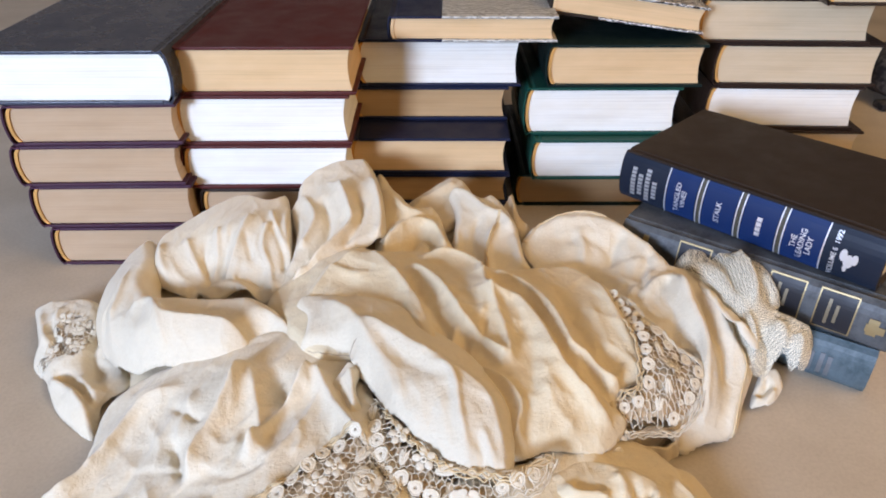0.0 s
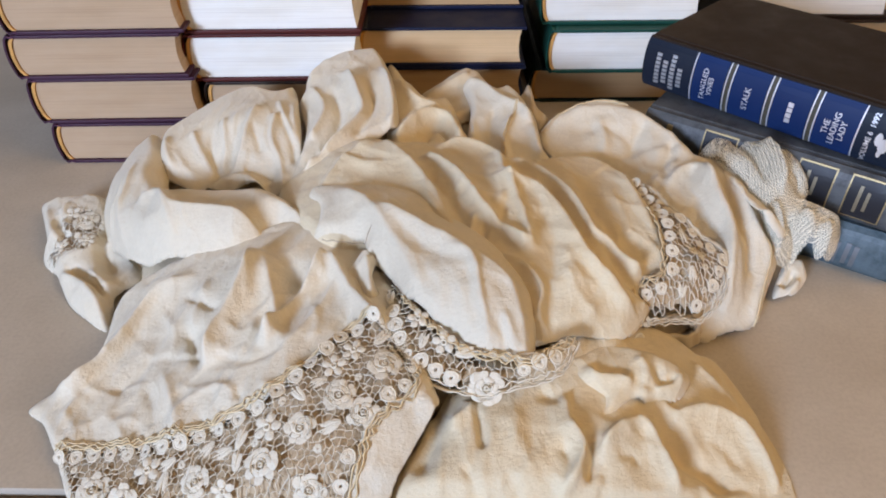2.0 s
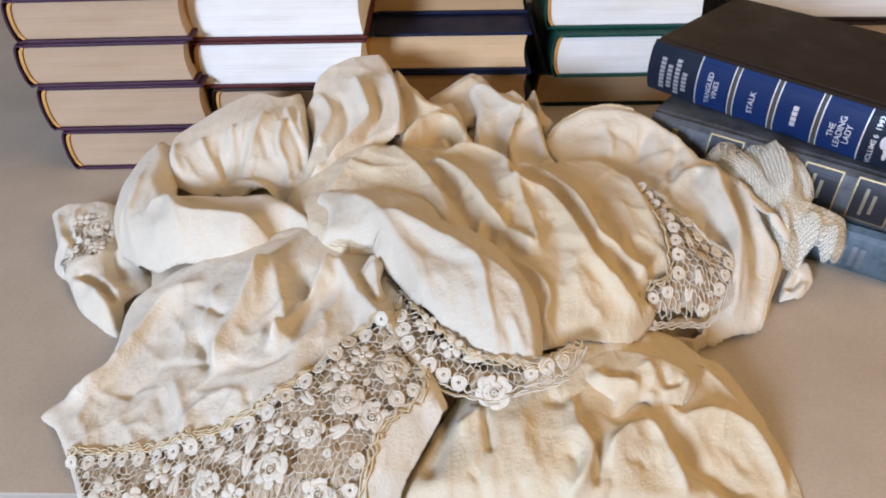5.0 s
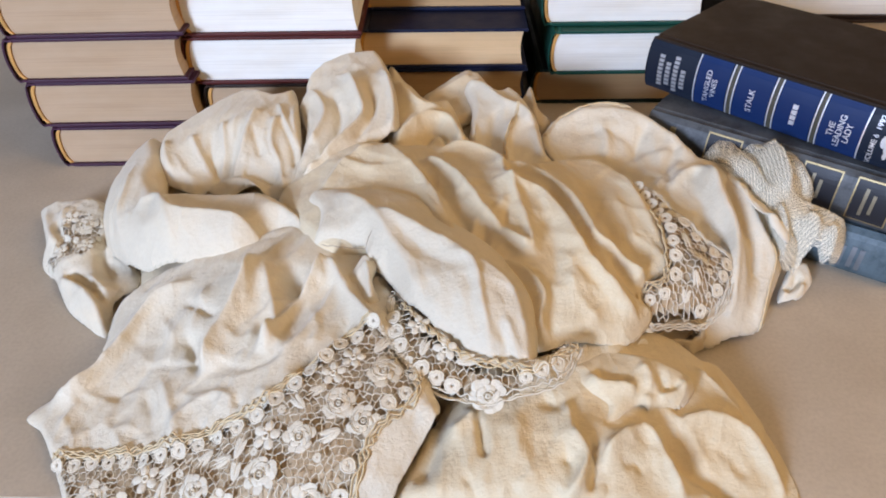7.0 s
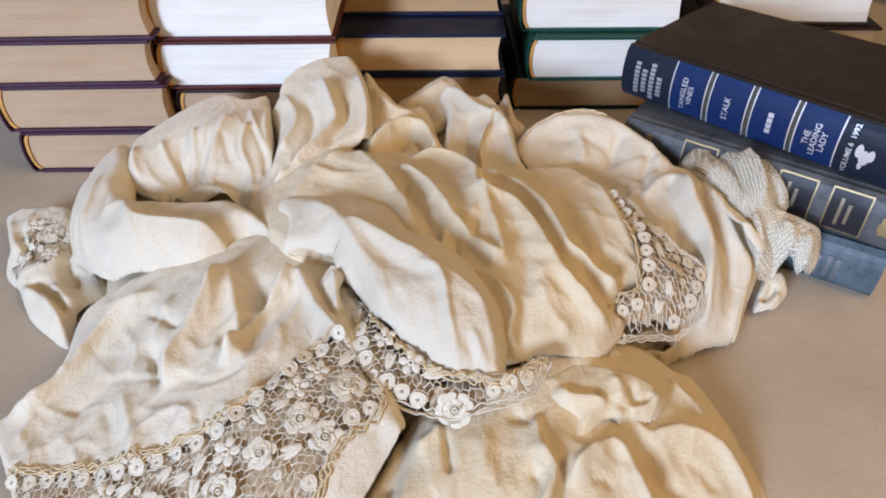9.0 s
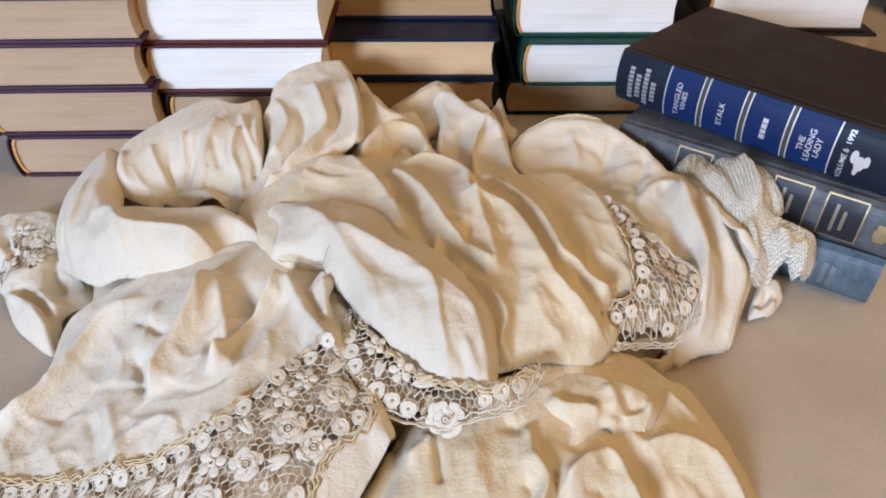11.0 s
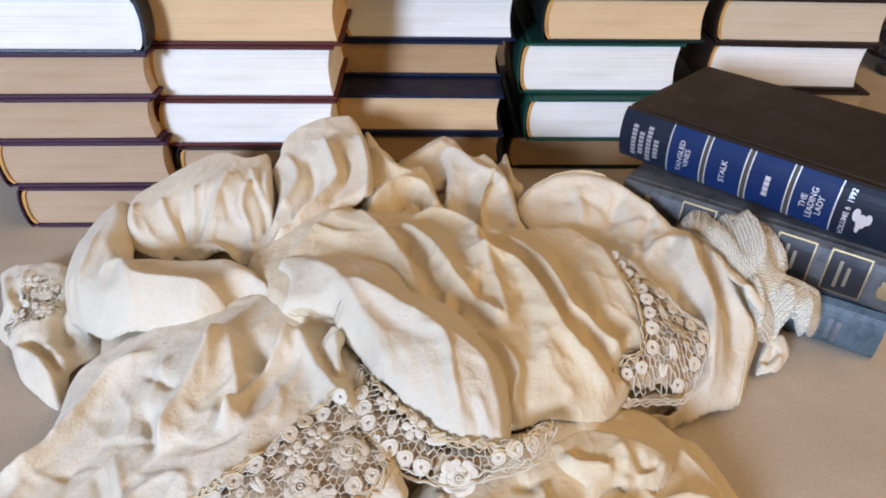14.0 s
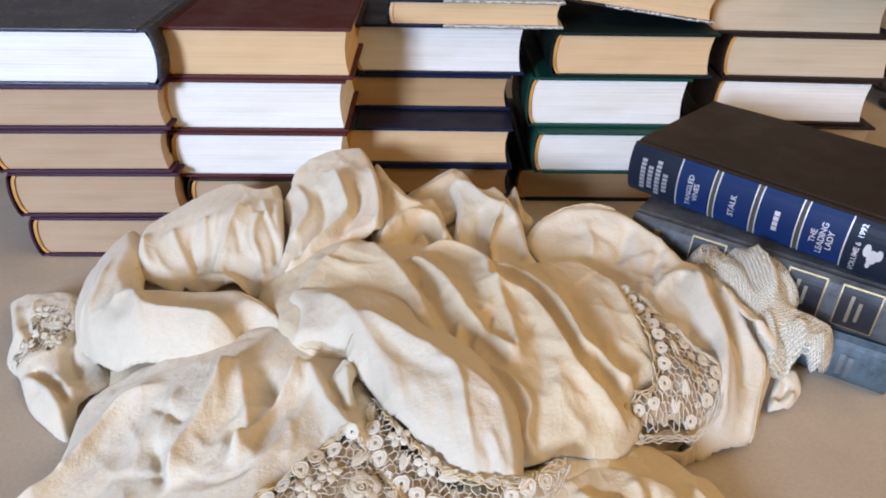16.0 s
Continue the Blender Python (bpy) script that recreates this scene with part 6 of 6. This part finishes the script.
def spine_patch(name, owner, th, u0, u1, v0, v1, mat, label="", lift=0.0003):
    bm = bmesh.new()
    n = 10
    rows = []
    for k in (0, 1):
        rows.append([[bm.verts.new(on_spine(th, u, v0 + (v1 - v0) * i / n, lift - 0.0006 * k)) for i in range(n + 1)] for u in (u0, u1)])
    for (a, b) in rows[:1]:
        for i in range(n):
            bm.faces.new((a[i], b[i], b[i + 1], a[i + 1]))
    front, back = rows
    rim_f = front[0] + front[1][::-1]
    rim_b = back[0] + back[1][::-1]
    for i in range(len(rim_f)):
        j = (i + 1) % len(rim_f)
        bm.faces.new((rim_f[i], rim_f[j], rim_b[j], rim_b[i]))
    bmesh.ops.recalc_face_normals(bm, faces=bm.faces[:])
    return part(name, bm, mat, owner, label)


def spine_text(owner, th, words, u, v, size, mat, stretch=1.0):
    """Words that read upwards across the spine, their heads towards the book's head."""
    curve = bpy.data.curves.new("words", "FONT")
    curve.body, curve.size, curve.align_x, curve.align_y = words, size, "CENTER", "CENTER"
    curve.space_line = 0.95
    curve.offset = size * 0.012
    tmp = new("words", curve)
    bpy.context.view_layer.update()
    me = bpy.data.meshes.new_from_object(tmp.evaluated_get(bpy.context.evaluated_depsgraph_get()))
    bpy.data.objects.remove(tmp)
    for p in me.vertices:
        p.co = on_spine(th, u + p.co.y, v + p.co.x * stretch, 0.0007)
    me.materials.clear()
    me.materials.append(mat)
    ob = new("lettering", me)
    ob.parent = owner
    tagged(ob, "silver stamped lettering")
    return ob


def bars(owner, th, rows, mat, lift=0.0007):
    """Lettering too worn, or not to be repeated: plain bars."""
    for u, v0, v1, height in rows:
        spine_patch("lettering", owner, th, u - height / 2, u + height / 2, v0, v1, mat, "", lift)


def dress_spines(teal, grey, black):
    th = 0.0381
    # dark blue cloth over the spine of the black book, four royal blue panels between silver lines
    spine_patch("spine_cover", black, th, 0.001, 0.189, 0.0012, th - 0.0012, SPINE_NAVY, "dark navy spine cloth", 0.00015)
    for u0, u1 in ((0.1262, 0.1490), (0.0966, 0.1204), (0.0672, 0.0910), (0.0372, 0.0620)):
        spine_patch("title_panel", black, th, u0, u1, 0.0014, th - 0.0014, PANEL_BLUE, "royal blue title panel", 0.00035)
    for u in (0.1499, 0.1248, 0.1211, 0.0955, 0.0917, 0.0661, 0.0625, 0.0366):
        spine_patch("silver_line", black, th, u - 0.0004, u + 0.0004, 0.0014, th - 0.0014, SILVER, "silver line", 0.0005)
    for u0, u1 in ((0.1215, 0.1244), (0.0921, 0.0951), (0.0629, 0.0657)):
        spine_patch("band", black, th, u0, u1, 0.0014, th - 0.0014, BAND_OLIVE, "dull olive band between silver lines", 0.0004)
    spine_text(black, th, "TANGLED\nVINES", 0.1376, 0.0172, 0.0052, SILVER)
    spine_text(black, th, "STALK", 0.1085, 0.0172, 0.0056, SILVER)
    bars(black, th, ((0.0790, 0.0105, 0.0135, 0.0034), (0.0790, 0.0142, 0.0172, 0.0034), (0.0790, 0.0179, 0.0209, 0.0034), (0.0790, 0.0216, 0.0246, 0.0034)), SILVER)
    spine_text(black, th, "THE\nLEADING\nLADY", 0.0497, 0.0172, 0.0053, SILVER)
    spine_text(black, th, "VOLUME 6  1992", 0.0293, 0.0185, 0.0045, SILVER)
    for u, v0, count in ((0.1775, 0.0060, 8), (0.1715, 0.0080, 6), (0.1655, 0.0045, 9), (0.1595, 0.0085, 5)):
        bars(black, th, [(u, v0 + 0.0030 * k, v0 + 0.0030 * k + 0.0021, 0.0036) for k in range(count)], WORN_SILVER)
    # emblem: a silver winged shape
    for du, dv, ru, rv in ((0, 0, 0.0030, 0.0050), (0.0036, 0.0034, 0.0022, 0.0044), (-0.0034, 0.0024, 0.0020, 0.0038), (0.001, -0.0055, 0.0013, 0.003)):
        bm = bmesh.new()
        ring = [on_spine(th, 0.0200 + du + ru * math.cos(a), 0.0165 + dv + rv * math.sin(a), 0.0008 + 0.0001 * ru / 0.004) for a in (2 * math.pi * k / 14 for k in range(14))]
        bm.faces.new([bm.verts.new(p) for p in ring])
        part("emblem", bm, SILVER, black, "silver winged emblem")
    # grey book: black title panels in gold frames
    th = 0.0359
    for u0, u1 in ((0.0285, 0.0500), (0.0601, 0.0816), (0.0917, 0.1132), (0.1233, 0.1448)):
        spine_patch("title_frame", grey, th, u0 - 0.0009, u1 + 0.0009, 0.0042, 0.0338, GOLD, "dull gold frame", 0.0003)
        spine_patch("title_panel", grey, th, u0, u1, 0.0052, 0.0328, BLACK_FOIL, "black title panel", 0.0005)
        bars(grey, th, (((u0 + u1) / 2 + 0.004, 0.0095, 0.0285, 0.0020), ((u0 + u1) / 2 - 0.001, 0.0120, 0.0255, 0.0020)), PALE_GOLD, 0.0008)
    bars(grey, th, ((0.0165, 0.0120, 0.0240, 0.0060), (0.0150, 0.0145, 0.0200, 0.0110)), GOLD)
    bars(grey, th, ((0.1700, 0.0060, 0.0300, 0.004), (0.1780, 0.0100, 0.0280, 0.004)), GOLD)
    # teal book: worn gold lettering
    th = 0.0353
    bars(teal, th, ((0.0370, 0.0060, 0.0230, 0.0042), (0.0300, 0.0070, 0.0240, 0.0028), (0.0250, 0.0060, 0.0230, 0.0028)), DULL_SILVER)


dress_spines(*SPINES)


# ---- things behind the stacks ----
def wooden_box():
    wood, nt, b = material("dark_stained_wood", (0.06, 0.028, 0.014), 0.45)
    g = noise_tex(nt, coords(nt, (90, 90, 5)), 1.0, 6, 0.6)
    nt.links.new(ramp(nt, g, (0.3, (0.020, 0.010, 0.006)), (0.7, (0.11, 0.05, 0.022))), b.inputs["Base Color"])
    bump(nt, b, g, 0.3, 0.001)
    ob = tagged(new("wooden_box"), "dark stained wooden box behind the book stacks", "box", kind="thing")
    part("body", box(bmesh.new(), (0.275, 0.835, 0.0), (0.43, 0.93, 0.205), 0.003), wood, ob)
    part("lid", box(bmesh.new(), (0.270, 0.830, 0.2055), (0.435, 0.935, 0.23), 0.004), wood, ob)


def pouch():
    dark, nt, b = material("black_patterned_fabric", (0.02, 0.018, 0.02), 0.7)
    n = noise_tex(nt, coords(nt), 90, 4, 0.7)
    nt.links.new(ramp(nt, n, (0.45, (0.012, 0.011, 0.013)), (0.62, (0.10, 0.09, 0.08))), b.inputs["Base Color"])
    red, nt, b = material("red_printed_fabric", (0.35, 0.02, 0.04), 0.7)
    n = noise_tex(nt, coords(nt), 160, 4, 0.7)
    nt.links.new(ramp(nt, n, (0.4, (0.30, 0.015, 0.03)), (0.65, (0.55, 0.2, 0.2))), b.inputs["Base Color"])
    ob = tagged(new("pouch"), "black patterned fabric pouch with a red patch", "pouch", kind="thing")

    def pillow(cx, cy, cz, rx, ry, rz):
        bm = bmesh.new()
        bmesh.ops.create_uvsphere(bm, u_segments=28, v_segments=14, radius=1)
        for v in bm.verts:
            p = Vector([math.copysign(abs(c) ** 0.7, c) for c in v.co])
            p *= 1 + 0.06 * noise.noise(p * 3)
            v.co = Vector((cx + p.x * rx, cy + p.y * ry, cz + p.z * rz))
        return bm

    part("body", pillow(0.690, 0.90, 0.037, 0.095, 0.06, 0.036), dark, ob, "black patterned fabric", True)
    part("patch", pillow(0.675, 0.85, 0.034, 0.05, 0.012, 0.014), red, ob, "red printed patch", True)
    part("strap", box(bmesh.new(), (0.60, 0.845, 0.0), (0.78, 0.87, 0.010), 0.004), dark, ob)


wooden_box()
pouch()
